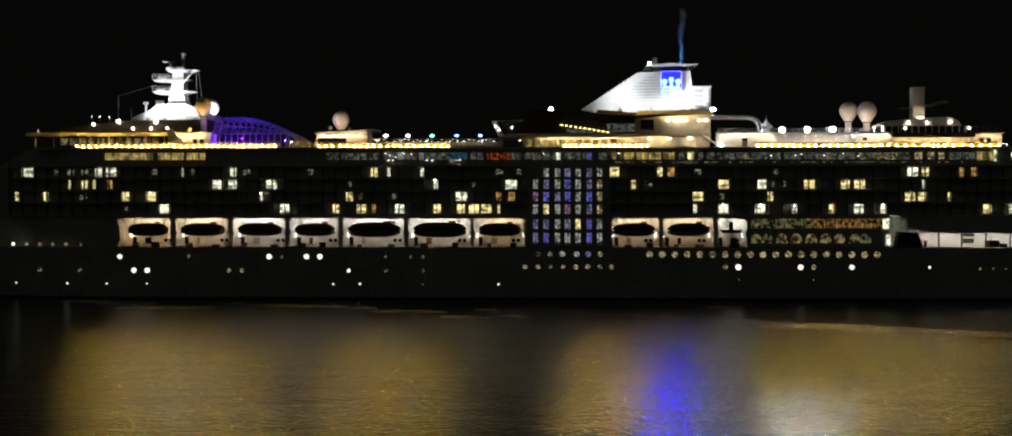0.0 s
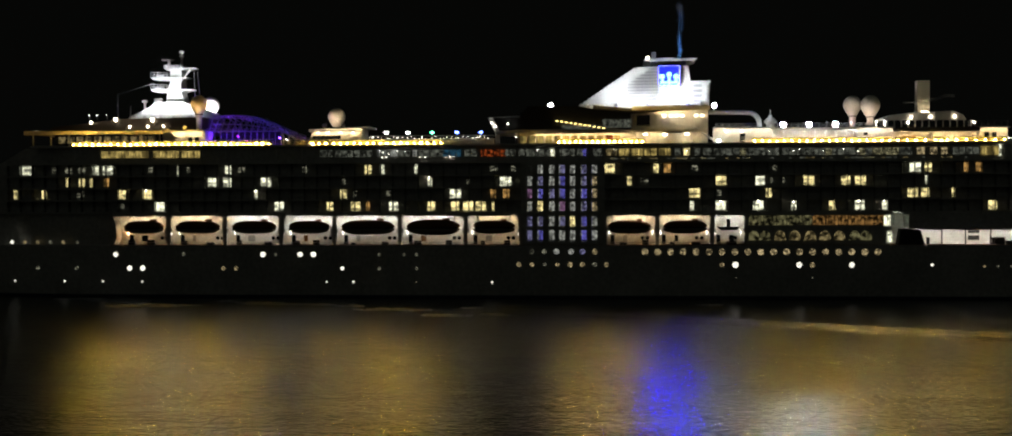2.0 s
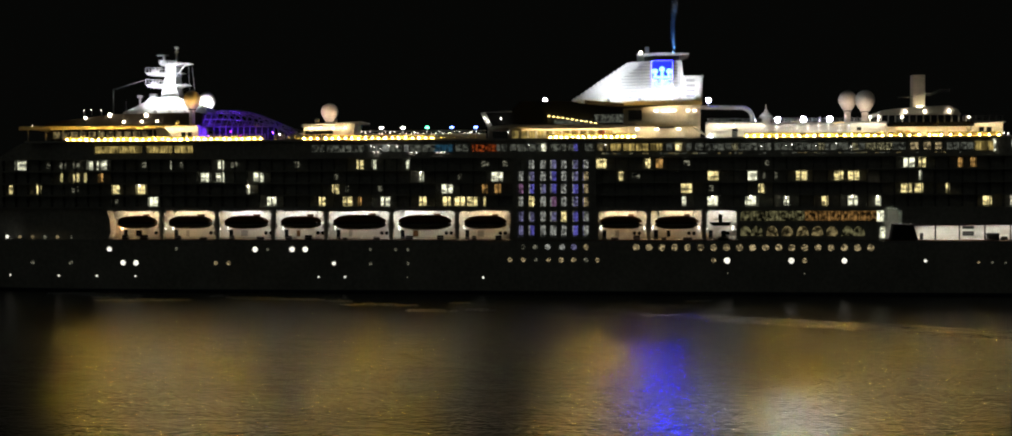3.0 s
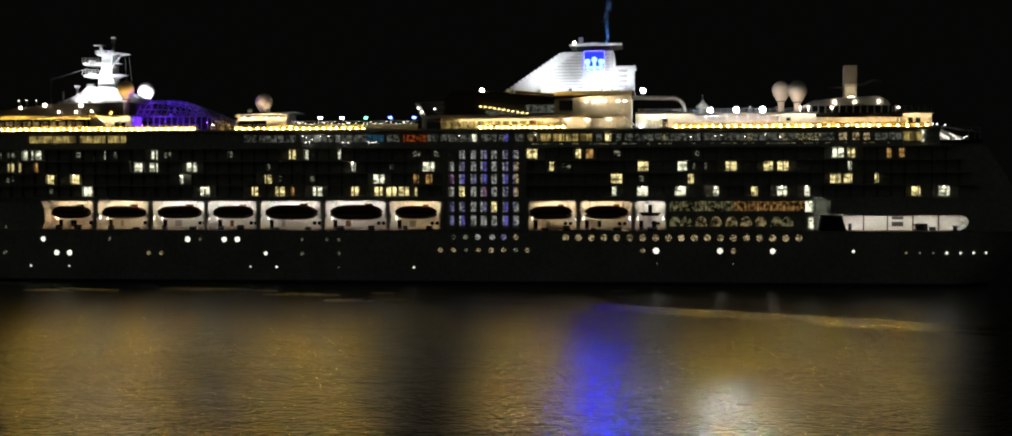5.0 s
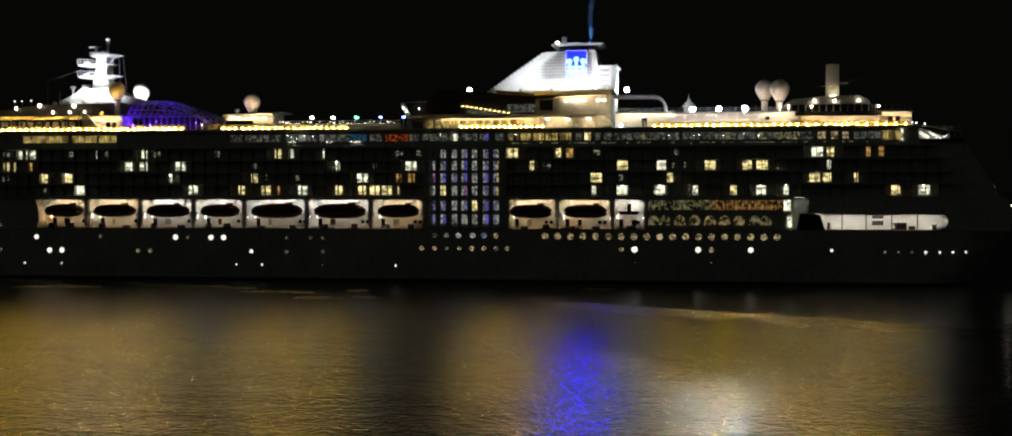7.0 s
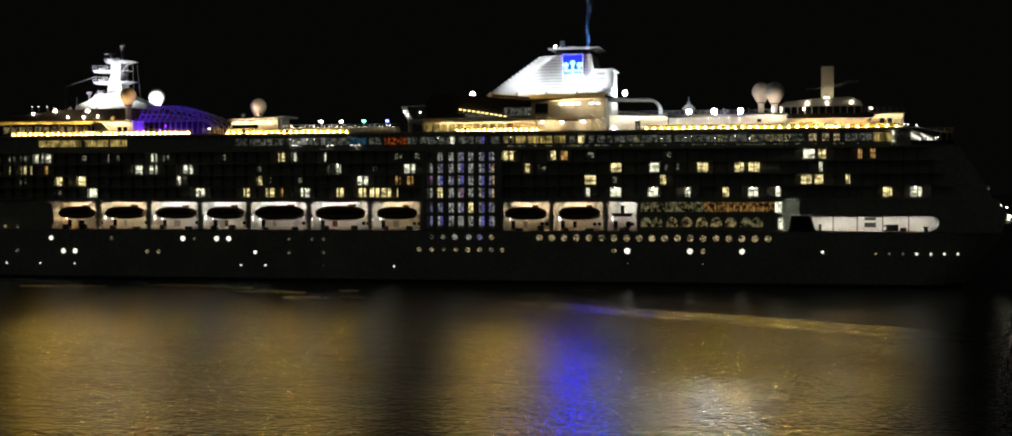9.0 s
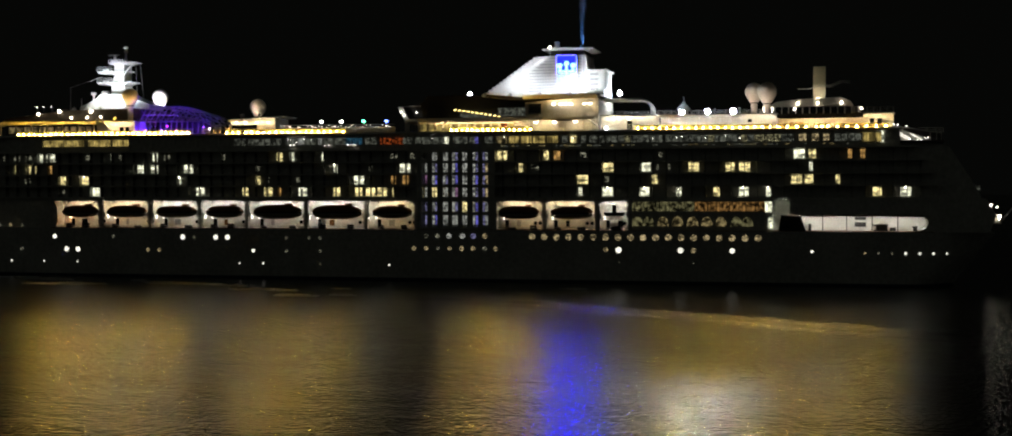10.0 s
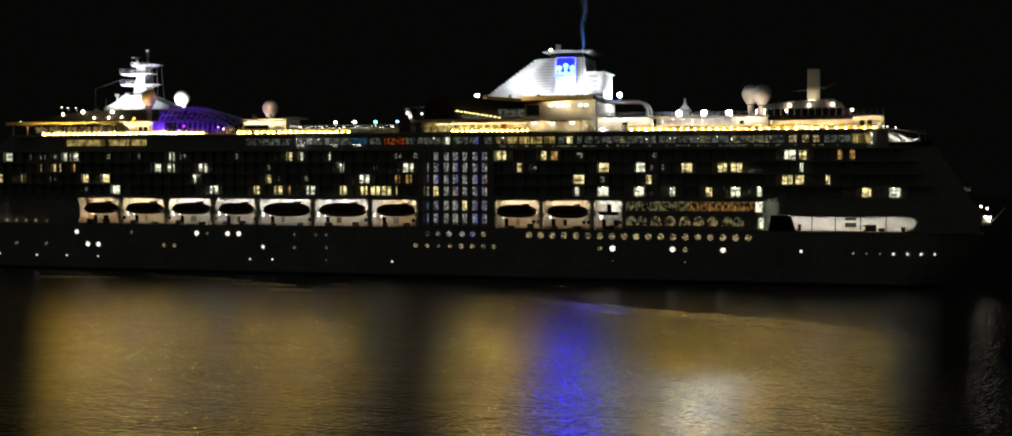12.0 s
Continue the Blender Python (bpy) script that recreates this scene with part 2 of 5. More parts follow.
def hull_part(name, z_rows, mat, label, parent):
    bm = bmesh.new()
    rows = []
    for z in z_rows:
        xs = [-144 - z * 0.5 + 0.0] + [-140, -135, -130, -125, -120, -115, -110, -105, -100, -95, -92] + [-80 + 20 * i for i in range(9)]
        xs += [100 + (stern(z) - 100) * k for k in (0.15, 0.35, 0.55, 0.75, 0.9, 1.0)]
        near = [bm.verts.new((x, MID - breadth(x, z), z)) for x in xs]
        far = [bm.verts.new((x, MID + breadth(x, z), z)) for x in reversed(xs)]
        rows.append(near + far)
    for a, b in zip(rows, rows[1:]):
        k = len(a)
        for i in range(k):
            bm.faces.new((a[i], a[(i + 1) % k], b[(i + 1) % k], b[i]))
    bm.faces.new(rows[0]), bm.faces.new(rows[-1])
    return part(name, bm, mat, parent, label)


hull_part("boot_topping", (-2.0, 0.0, 1.9), BOOT, "dark blue painted waterline band", ship)
hull = hull_part("hull", (1.9, 4, 7, 10, 12.9), HULL, "tall white hull with rows of portholes", ship)
part("rubbing_strake", boxes((-92, 100, NEAR - 0.18, NEAR + 0.1, 12.55, 12.85)), STEEL, hull)

# portholes: place along the ship, size, kind of light
PORT_ROWS = {
    13.6: ((-123.3, 0.42, "p"), (-120.1, 0.4, "q"), (-116.8, 0.4, "q"), (-113.7, 0.42, "d"), (-110.6, 0.42, "q"), (-107.3, 0.35, "d")),
    10.9: ((-98.2, 0.55, "p"), (-82.6, 0.42, "d"), (-64.5, 0.6, "p"), (-61.6, 0.3, "d"), (-56.1, 0.6, "p"), (-53.1, 0.6, "p"), (-38.3, 0.3, "d"), (-32.7, 0.35, "d"), (-30.0, 0.35, "d")),
    7.8: ((-116.9, 0.5, "d"), (-107.4, 0.45, "d"), (-95.0, 0.6, "p"), (-92.0, 0.6, "p"), (-73.5, 0.45, "q"), (-70.6, 0.5, "q"), (-46.6, 0.42, "p"), (-38.3, 0.4, "d"), (-30.0, 0.35, "d")),
    4.8: ((-122.8, 0.22, "p"), (-110.4, 0.25, "p"), (-101.2, 0.22, "p"), (-92.1, 0.2, "p"), (-50.1, 0.22, "p"), (-44.1, 0.26, "p"), (-13.2, 0.24, "p"), (-30.0, 0.15, "d")),
    8.45: ((92.8, 0.26, "q"), (95.6, 0.24, "d"), (98.4, 0.24, "d"), (101.2, 0.28, "p"), (104.1, 0.26, "p"), (106.9, 0.26, "p"), (109.7, 0.24, "p")),
    8.7: ((-7.3, 0.5, "q"), (-4.4, 0.5, "q"), (-1.6, 0.4, "d"), (1.2, 0.45, "q"), (4.0, 0.55, "q"), (6.7, 0.52, "q"), (9.4, 0.5, "d"), (11.9, 0.5, "q"), (37.0, 0.5, "q"), (39.9, 0.66, "p"), (53.6, 0.62, "p"),
          (56.4, 0.55, "q"), (64.8, 0.58, "p"), (81.8, 0.32, "p")),
    11.55: ((-4.4, 0.5, "d"), (-1.7, 0.55, "d"), (1.0, 0.62, "w"), (4.2, 0.62, "w"), (6.7, 0.62, "v"), (9.4, 0.6, "q")),
    5.9: ((40.0, 0.14, "d"), (56.4, 0.18, "d")),
}
bm = bmesh.new()
ring_pts = [[bm.verts.new((r * math.cos(2 * math.pi * k / 16), y, r * math.sin(2 * math.pi * k / 16))) for k in range(16)] for r, y in ((1.0, -0.02), (1.02, -0.12), (1.2, -0.12), (1.22, 0.0))]
for a, q in zip(ring_pts, ring_pts[1:]):
    for k in range(16):
        bm.faces.new((a[k], a[(k + 1) % 16], q[(k + 1) % 16], q[k]))
rim = mesh_of("porthole_rim", bm, STEEL)
pane = {k: mesh_of("porthole_glass", disc_y(bmesh.new(), 1.0, -0.06, 0.05), ROOM[k]) for k in "pqdwv"}


def porthole(x, z, r, kind):
    y = MID - breadth(x, z)
    ob = piece("porthole", pane[kind], hull, (x, y, z))
    ob.scale = (r, 1, r)
    piece("porthole_rim", rim, ob, (0, 0, 0))


for z, row in PORT_ROWS.items():
    for x, r, kind in row:
        porthole(x, z, r, kind)
for i in range(19):
    porthole(20.3 + 2.78 * i, 11.5, 0.72, "q")

# ---- side block forward of the boats ----
bm = bmesh.new()
prism(bm, [(-138, 12.9), (-100.5, 12.9), (-99.3, 14.5), (-99.5, 17.5), (-100.6, 20.0), (-134, 20.0)], NEAR + 6, FAR - 6)
prism(bm, [(-119, 12.9), (-99.6, 12.9), (-98.9, 14.5), (-99.1, 17.5), (-100.0, 20.0), (-119, 20.0)], 1.6, 8)
part("forward_side_block", bm, HULL, ship, "white plated side block with rounded end")
bm = bmesh.new()
prism(bm, [(77.0, 16.7), (80.5, 16.5), (107.0, 16.5), (119.5, 16.5), (117.5, 20.0), (77.0, 20.0)], NEAR + 0.3, 33)
part("aft_side_block", bm, HULL, ship, "white plated upper side over the mooring deck")

# ---- promenade recess behind the boats ----
recess = part("boat_deck_wall", boxes((-100.2, 73, 5.0, 5.4, 12.9, 20.0)), WHITE, ship, "white back wall of the boat deck")
part("boat_deck_floor", boxes((-99.6, 73, -0.9, 5.0, 12.92, 13.05)), DECK, ship)
bays = (-98.2, -86.3, -73.4, -60.5, -48.5, -33.8, -19.1, -6.9)
bays_aft = (11.6, 23.0, 35.0, 42.4)
post_me = mesh_of("boat_deck_pillar", boxes((-0.42, 0.42, -0.6, 0.5, 12.95, 20.0), (-0.7, 0.7, -0.75, 0.6, 15.6, 16.6), (-0.75, 0.75, -0.5, 0.5, 19.0, 20.0)), HULL)
part("deck_edge_beam", boxes((-100, 73.4, -0.12, 0.25, 19.45, 20.05)), HULL, recess)
part("amber_wall_lamp", turned(bmesh.new(), (-97.4, 4.7, 15.6), [(-0.2, 0.05), (0, 0.16), (0.2, 0.05)], 8), lamp("amber_wall_light", (1.0, 0.42, 0.12), 40), recess, "small amber wall lamp")
for x in bays[1:] + bays_aft:
    piece("boat_deck_pillar", post_me, recess, (x, 0, 0))


def ceiling_strip(x0, x1, y, mat):
    n = max(1, round((x1 - x0) / 3.2))
    me = mesh_of("ceiling_lamp", boxes((-0.9, 0.9, -0.12, 0.12, -0.06, 0.0)), mat)
    for i in range(n):
        piece("ceiling_lamp", me, recess, (x0 + (i + 0.5) * (x1 - x0) / n, y, 19.98))


for i, (x0, x1) in enumerate(list(zip(bays, bays[1:])) + list(zip(bays_aft, bays_aft[1:]))):
    ceiling_strip(x0 + 0.6, x1 - 0.6, 3.2, PANEL_WARM if i in (0, 1, 6, 7, 8) else PANEL_COOL)
    part("lamp_baffle", boxes((x0 + 0.5, x1 - 0.5, 2.86, 2.92, 19.6, 20.02)), CREAM, recess)
    for a in (x0 + 0.9, x1 - 0.9):
        part("bulkhead_lamp", boxes((a - 0.05, a + 0.05, 4.84, 5.0, 15.2, 16.0)), WORK_COOL, recess)
    # doors, life rings, lockers and the bulwark's fittings along the wall
    rng = random.Random(i)
    part("boat_deck_door", boxes((x0 + 1.2, x0 + 2.1, 4.9, 5.0, 13.05, 15.1)), GLASS, recess, "dark door in the wall")
    for a in (x1 - 2.0, x1 - 3.1):
        part("boat_deck_window", disc_y(bmesh.new(), 0.42, 4.86, 5.0), GLASS, recess, at=(a, 0, 14.4))
    part("wall_panel", boxes((x0 + 4.0, x0 + 4.0 + rng.uniform(0.6, 1.6), 4.94, 5.0, 13.6, 15.0)), rng.choice((STEEL, GLASS, BOAT_TOP)), recess)
    for a in (x0 + rng.uniform(2.6, 4.2), x1 - rng.uniform(3.2, 5.0)):
        part("deck_locker", boxes((a, a + rng.uniform(0.9, 1.8), -0.4, 0.4, 13.05, 13.6 + rng.random() * 0.5)), DARK, recess, "dark deck locker")
    bm = bmesh.new()
    for q in range(int((x1 - x0) / 0.5)):
        tube(bm, ((x0 + 0.3 + 0.5 * q, -0.9, 12.9), (x0 + 0.3 + 0.5 * q, -0.9, 13.55)), 0.03, 4)
    tube(bm, ((x0 + 0.2, -0.9, 13.55), (x1 - 0.2, -0.9, 13.55)), 0.05, 4)
    part("boat_deck_railing", bm, STEEL, recess)


def lifeboat(x0, x1, big):
    """A covered lifeboat that hangs in its davits."""
    boat = new("lifeboat")
    boat.parent = ship
    tagged(boat, "covered lifeboat hanging in davits, dark against the lit wall")
    cx, half, w = (x0 + x1) / 2, (x1 - x0) / 2, 1.9
    zc, zt, zb = 16.75, 18.55 if big else 18.35, 15.2 if big else 15.45
    n = 14

    def shell(za, zd, name, mat):
        bm = bmesh.new()
        rings = []
        for i in range(n + 1):
            u = -1 + 2 * i / n
            s = max(0.06, (1 - abs(u) ** 2.8)) ** 0.42
            ring = []
            for k in range(9):
                a = math.pi * k / 8
                ring.append(bm.verts.new((cx + half * u, 0.5 - w * s * math.cos(a), za + (zd - za) * s * math.sin(a) ** 0.6)))
            rings.append(ring)
        for a, b in zip(rings, rings[1:]):
            for k in range(8):
                bm.faces.new((a[k], a[k + 1], b[k + 1], b[k]))
            bm.faces.new((a[0], a[8], b[8], b[0]))
        bm.faces.new(rings[0]), bm.faces.new(rings[-1])
        part(name, bm, mat, boat, smooth=True)

    shell(zc + 0.12, zt, "canopy", BOAT_TOP)
    shell(zc - 0.12, zb, "boat_hull", BOAT_HULL)
    part("gunwale", boxes((x0 + 0.5, x1 - 0.5, -1.25, 2.25, zc - 0.12, zc + 0.12)), DARK, boat)
    part("boat_cabin", boxes((cx + half * 0.35, cx + half * 0.6, -0.2, 1.2, zt - 0.3, zt + 0.35)), BOAT_TOP, boat)
    for s in (-1, 1):
        x = cx + s * half * 0.78
        part("davit", tube(bmesh.new(), ((x, 4.9, 19.6), (x, 2.2, 19.5), (x, 0.5, 18.9), (x, 0.5, zt - 0.5)), 0.14), WHITE, boat)


for i, (x0, x1) in enumerate(zip(bays, bays[1:])):
    lifeboat(x0 + 1.6, x1 - 1.4, i in (4, 5))
lifeboat(12.3, 21.6, False)
lifeboat(24.4, 33.8, False)
bm = bmesh.new()
prism(bm, [(36.2, 16.9), (40.9, 16.9), (40.3, 16.2), (36.9, 16.2)], 0.3, 2.6)
box(bm, 38.2, 39.0, 1.2, 1.8, 16.9, 18.6)
rescue = new("rescue_boat")
rescue.parent = ship
tagged(rescue, "small open rescue boat on its davit")
part("boat_hull", bm, DARK, rescue)
part("davit", tube(bmesh.new(), ((37.0, 4.8, 19.0), (37.4, 2.0, 19.3), (38.6, 1.5, 18.6)), 0.12), WHITE, rescue)

# ---- restaurant windows aft of the boats ----
rest = part("restaurant_wall", boxes((42.6, 73.4, 0.1, 4.9, 12.92, 20.0)), HULL, ship, "white wall round the restaurant windows")
win_me = mesh_of("restaurant_window", boxes((-1.32, 1.32, -0.05, 0.05, -1.05, 1.05)), ROOM["r"])
bm = bmesh.new()
prism(bm, [(1.25 * math.cos(math.pi * k / 10), -1.0 + 2.1 * math.sin(math.pi * k / 10) ** 0.8) for k in range(11)], -0.06, 0.05)
arch_me = mesh_of("arched_window", bm, ROOM["h"])
win_olive = mesh_of("restaurant_window", boxes((-1.32, 1.32, -0.05, 0.05, -1.05, 1.05)), ROOM["n"])
arch_olive = arch_me.copy()
arch_olive.materials[0] = ROOM["n"]
for i in range(11):
    piece("restaurant_window", win_olive if i < 5 else win_me, rest, (44.0 + 2.78 * i, 0.06, 18.35))
for i, x in enumerate((43.9, 46.4, 49.6, 52.8, 56.1, 59.2, 62.3, 65.6, 68.0)):
    piece("arched_window", arch_olive if i in (0, 1, 7, 8) else arch_me, rest, (x, 0.06, 15.0))
for i in range(23):
    part("mullion", boxes((-0.06, 0.06, -0.04, 0.1, 17.3, 19.6)), DARK, rest, at=(43.3 + 1.39 * i, 0, 0))
piece("stair_window", mesh_of("stair_window", boxes((-0.7, 0.7, -0.05, 0.05, -1.2, 1.2)), ROOM["c"]), rest, (72.5, 0.04, 18.3))
piece("stair_window", mesh_of("stair_window", boxes((-0.5, 0.5, -0.05, 0.05, -1.2, 1.2)), ROOM["c"]), rest, (73.0, 0.04, 14.8))

# ---- aft mooring deck: a long opening with a rounded end ----
moor = part("mooring_deck_wall", boxes((73.4, 107, 5.2, 5.5, 12.92, 20.0)), WHITE, ship, "white lit wall of the mooring deck")
part("mooring_deck_floor", boxes((73.4, 107, -0.8, 5.2, 12.92, 13.1)), DECK, moor)
bm = bmesh.new()
R = 1.55
arc = [(104.2 + R * math.cos(a), 14.95 + R * math.sin(a)) for a in [math.pi / 2 - math.pi * k / 12 for k in range(13)]]
prism(bm, arc + [(104.2, 12.92), (118.2, 12.92), (119.5, 16.5), (104.2, 16.5)], NEAR + 0.35, 5.2)
part("rounded_opening_end", bm, HULL, moor, "plating with a half-round edge")
part("stern_plating", boxes((106.5, 118.3, 5.2, 30, 12.92, 16.5)), HULL, moor)
for x in (84.0, 89.0, 94.3, 99.6):
    part("mooring_deck_frame", boxes((x - 0.1, x + 0.1, -0.4, 0.1, 13.1, 16.5)), DARK, moor)
part("lamp_baffle", boxes((77.5, 104.5, 1.6, 1.66, 16.2, 16.5)), WHITE, moor)
for i in range(7):
    part("deckhead_lip", boxes((79.5 + 3.8 * i - 1.9, 79.5 + 3.8 * i + 1.9, -0.6, -0.4, 16.3, 16.5)), HULL, moor) if i == 0 else None
    part("mooring_deck_lamp", boxes((79.5 + 3.8 * i - 0.9, 79.5 + 3.8 * i + 0.9, 2.0, 2.3, 16.44, 16.49)), PANEL_COOL, moor)
part("winch", turned(bmesh.new(), (95.6, 2.0, 13.1), [(0, 0.9), (0.3, 0.9), (0.35, 0.45), (1.1, 0.45), (1.15, 0.95), (1.4, 0.95)]), DARK, moor)
part("wall_hatch", boxes((90.8, 93.2, 5.0, 5.2, 15.4, 16.2), (90.8, 93.2, 5.0, 5.2, 13.9, 14.9)), DARK, moor)
part("mooring_winch", boxes((95.4, 97.6, 1.0, 2.6, 13.1, 14.6), (98.0, 99.3, 1.0, 2.0, 13.1, 13.9)), DARK, moor)
part("bollard", turned(bmesh.new(), (103.2, 0.6, 13.1), [(0, 0.45), (0.8, 0.4), (0.85, 0.6), (1.1, 0.55)]), DARK, moor)
part("fender_box", boxes((81.0, 81.6, 0.5, 1.2, 13.1, 14.6)), DARK, moor)
bm = bmesh.new()
prism(bm, [(74.6, 13.05), (80.4, 13.05), (79.4, 16.4), (75.2, 16.5)], -0.6, 2.2)
part("covered_tender", bm, DARK, ship, "dark covered tender in its recess")
part("tender_recess_lamp", boxes((74.2, 76.2, 2.6, 2.75, 19.92, 19.98)), lamp("dim_recess_strip", (0.9, 1.0, 0.8), 9), moor)
part("recess_lip", boxes((73.4, 77.2, -0.3, 0.0, 19.5, 20.0)), HULL, moor)

# ---- cabin decks ----
SLABS = (20.2, 22.95, 25.65, 28.4, 31.2)
aft_at = {20.2: 116.5, 22.95: 115.0, 25.65: 113.0, 28.4: 111.5, 31.2: 110.0, 35.0: 99.0}
bm = bmesh.new()
prism(bm, [(-131, 20.0), (117.0, 20.0), (115.5, 22.9), (112, 28.4), (110.2, 31.2), (100.5, 34.9), (-120.5, 34.9), (-127, 31.2)], 2.8, 31.2)
cabins = part("cabin_block", bm, HULL, ship, "white cabin decks with stacked balconies")
for z in SLABS:
    part("balcony_slab", boxes((-126 + (z - 20) * 0.3, aft_at[z] - 6, -0.1, 2.9, z - 0.16, z + 0.16)), HULL, cabins)
PITCH = 2.86
bay_me = mesh_of("balcony_partition", boxes((-0.05, 0.05, 1.5, 2.8, 0.16, 2.6)), SMOKED)
bay = boxes((-0.05, PITCH, 0.0, 0.07, 1.05, 1.12), (-0.05, PITCH, 0.02, 0.05, 0.62, 0.66))
for q in range(5):
    box(bay, q * PITCH / 4 - 0.02, q * PITCH / 4 + 0.02, 0.01, 0.06, 0.16, 1.06)
rail_me = mesh_of("balcony_railing", bay, WHITE)
for z in SLABS[:4]:
    for i in range(81):
        x = -124.4 + PITCH * i
        if -9 < x < 10.5 or x > aft_at[z] - 8.5:
            continue
        piece("balcony_partition", bay_me, cabins, (x, 0, z))
        piece("balcony_railing", rail_me, cabins, (x, 0, z))

# lit cabins, deck by deck: place along the ship, width, kind of light
LIT = {
    21.55: ((-89.3, 2.0, "c"), (-61.8, 2.0, "c"), (-50.2, 1.4, "y"), (-44.4, 2.1, "y"), (-41.6, 0.8, "a"), (-35.8, 2.0, "c"), (-27.3, 1.6, "y"), (-21.9, 1.7, "y"), (-19.0, 2.2, "y"), (-16.2, 2.2, "y"),
            (-13.4, 0.5, "y"), (30.6, 0.8, "c"), (36.8, 2.2, "c"), (45.0, 2.2, "c"), (52.7, 1.1, "c"), (61.0, 1.3, "y"), (66.9, 2.0, "c"), (72.3, 1.1, "c"), (95.3, 1.8, "y"), (101.2, 2.2, "c"), (-98.0, 0.6, "d")),
    24.3: ((-98.1, 1.5, "y"), (-92.4, 2.2, "y"), (-116.4, 1.1, "y"), (-123.1, 0.8, "y"), (-107.8, 1.6, "d"), (-67.2, 0.7, "c"), (-47.1, 1.5, "y"), (-44.5, 0.7, "d"), (-21.8, 2.4, "c"), (-13.4, 1.2, "a"), (-10.5, 1.4, "a"),
           (31.1, 2.4, "y"), (47.3, 1.2, "y"), (78.3, 2.2, "y"), (80.9, 1.7, "y"), (87.0, 0.8, "y"), (-37.0, 0.9, "d"), (36.5, 0.9, "d")),
    27.0: ((-107.5, 1.4, "y"), (-105.3, 0.6, "y"), (-101.7, 1.1, "a"), (-111.0, 0.5, "y"), (-77.0, 2.3, "c"), (-73.7, 1.8, "c"), (-64.8, 2.3, "c"), (-27.6, 0.9, "c"), (-10.6, 2.5, "c"), (16.8, 0.9, "y"), (20.1, 1.6, "d"),
           (36.9, 2.2, "y"), (45.4, 1.9, "c"), (56.0, 2.3, "y"), (63.9, 1.9, "y"), (67.1, 2.3, "y"), (81.3, 0.7, "c"), (47.9, 0.4, "d"), (50.5, 0.4, "d"), (-47.0, 0.6, "d"), (-19.0, 0.7, "d")),
    29.8: ((-120.4, 2.2, "c"), (-101.4, 2.3, "c"), (-107.5, 1.5, "d"), (-113.8, 1.3, "d"), (-110.7, 1.5, "d"), (-104.3, 1.5, "c"), (-91.5, 1.0, "d"), (-85.0, 0.5, "c"), (-82.8, 0.5, "d"), (-73.5, 1.3, "c"), (-70.5, 1.5, "d"), (-56.0, 1.0, "d"),
           (-41.5, 1.5, "y"), (-38.2, 0.6, "c"), (-30.6, 0.8, "c"), (-13.3, 1.6, "d"), (12.4, 2.4, "y"), (22.7, 1.1, "y"), (25.2, 1.5, "a"), (31.2, 1.3, "d"), (48.6, 0.8, "d"), (78.8, 2.3, "c"), (81.6, 1.5, "y"), (89.6, 0.9, "a"), (92.2, 1.0, "a"), (-8.8, 1.0, "d")),
}
unit = {k: mesh_of("cabin_window", boxes((-0.5, 0.5, -0.04, 0.04, -1.0, 1.0)), ROOM[k]) for k in "ycad"}
for z, row in LIT.items():
    for x, w, kind in row:
        xs = x + 0.15
        ob = piece("cabin_window", unit[kind], cabins, (xs, 2.74, z + 0.05))
        ob.scale = (w, 1, 0.6 if kind == "d" else 0.95)
        if kind != "d":
            bars = boxes((-w / 2 - 0.1, -w / 2, -0.12, 0.04, -1.0, 1.0), (w / 2, w / 2 + 0.1, -0.12, 0.04, -1.0, 1.0))
            box(bars, -0.05, 0.05, -0.12, 0.0, -1.0, 1.0), box(bars, -w / 2, w / 2, -0.12, 0.04, 0.95, 1.05)
            part("window_frame", bars, WHITE, cabins, at=(xs, 2.74, z + 0.05))
# small lamps left on over balconies
bulb_s = mesh_of("balcony_lamp", ball(bmesh.new(), (0, 0, 0), 0.14, 8), WORK)
for x, z in ((-27.6, 28.0), (-67.0, 25.0), (52.8, 22.3), (66.9, 22.5), (72.3, 22.5), (45.2, 22.5), (36.9, 22.5), (101.2, 22.5), (70.6, 25.7), (-35.8, 22.5), (-92.3, 25.2), (-61.5, 22.4)):
    piece("balcony_lamp", bulb_s, cabins, (x, 2.4, z))

# ---- glazed lift and stair tower ----
COLS = ((-5.0, 1.2, "wwkwvv"), (-2.6, 1.15, "wvbwvb"), (-0.05, 1.15, "wwvwww"), (2.2, 1.3, "vbbkvw"), (4.5, 1.1, "wwwwww"), (7.0, 1.2, "vvbvbb"), (9.3, 1.2, "wqqqww"))
ROWS_Z = (29.6, 27.1, 24.3, 21.5, 18.15, 15.1)
edges = [-6.9] + [v for x, w, _ in COLS for v in (x - w / 2, x + w / 2)] + [11.6]
shell = boxes((-6.9, 11.6, 2.4, 3.0, 12.92, 31.0), (-6.9, -6.5, 0.1, 2.4, 12.92, 31.0), (11.2, 11.6, 0.1, 2.4, 12.92, 31.0))
tower = part("lift_tower", shell, HULL, ship, "glazed lift tower with blue and white lit bays")
for a, b in zip(edges[::2], edges[1::2]):
    part("tower_pier", boxes((a, b, -0.15, 0.1, 12.92, 31.0)), HULL, tower)
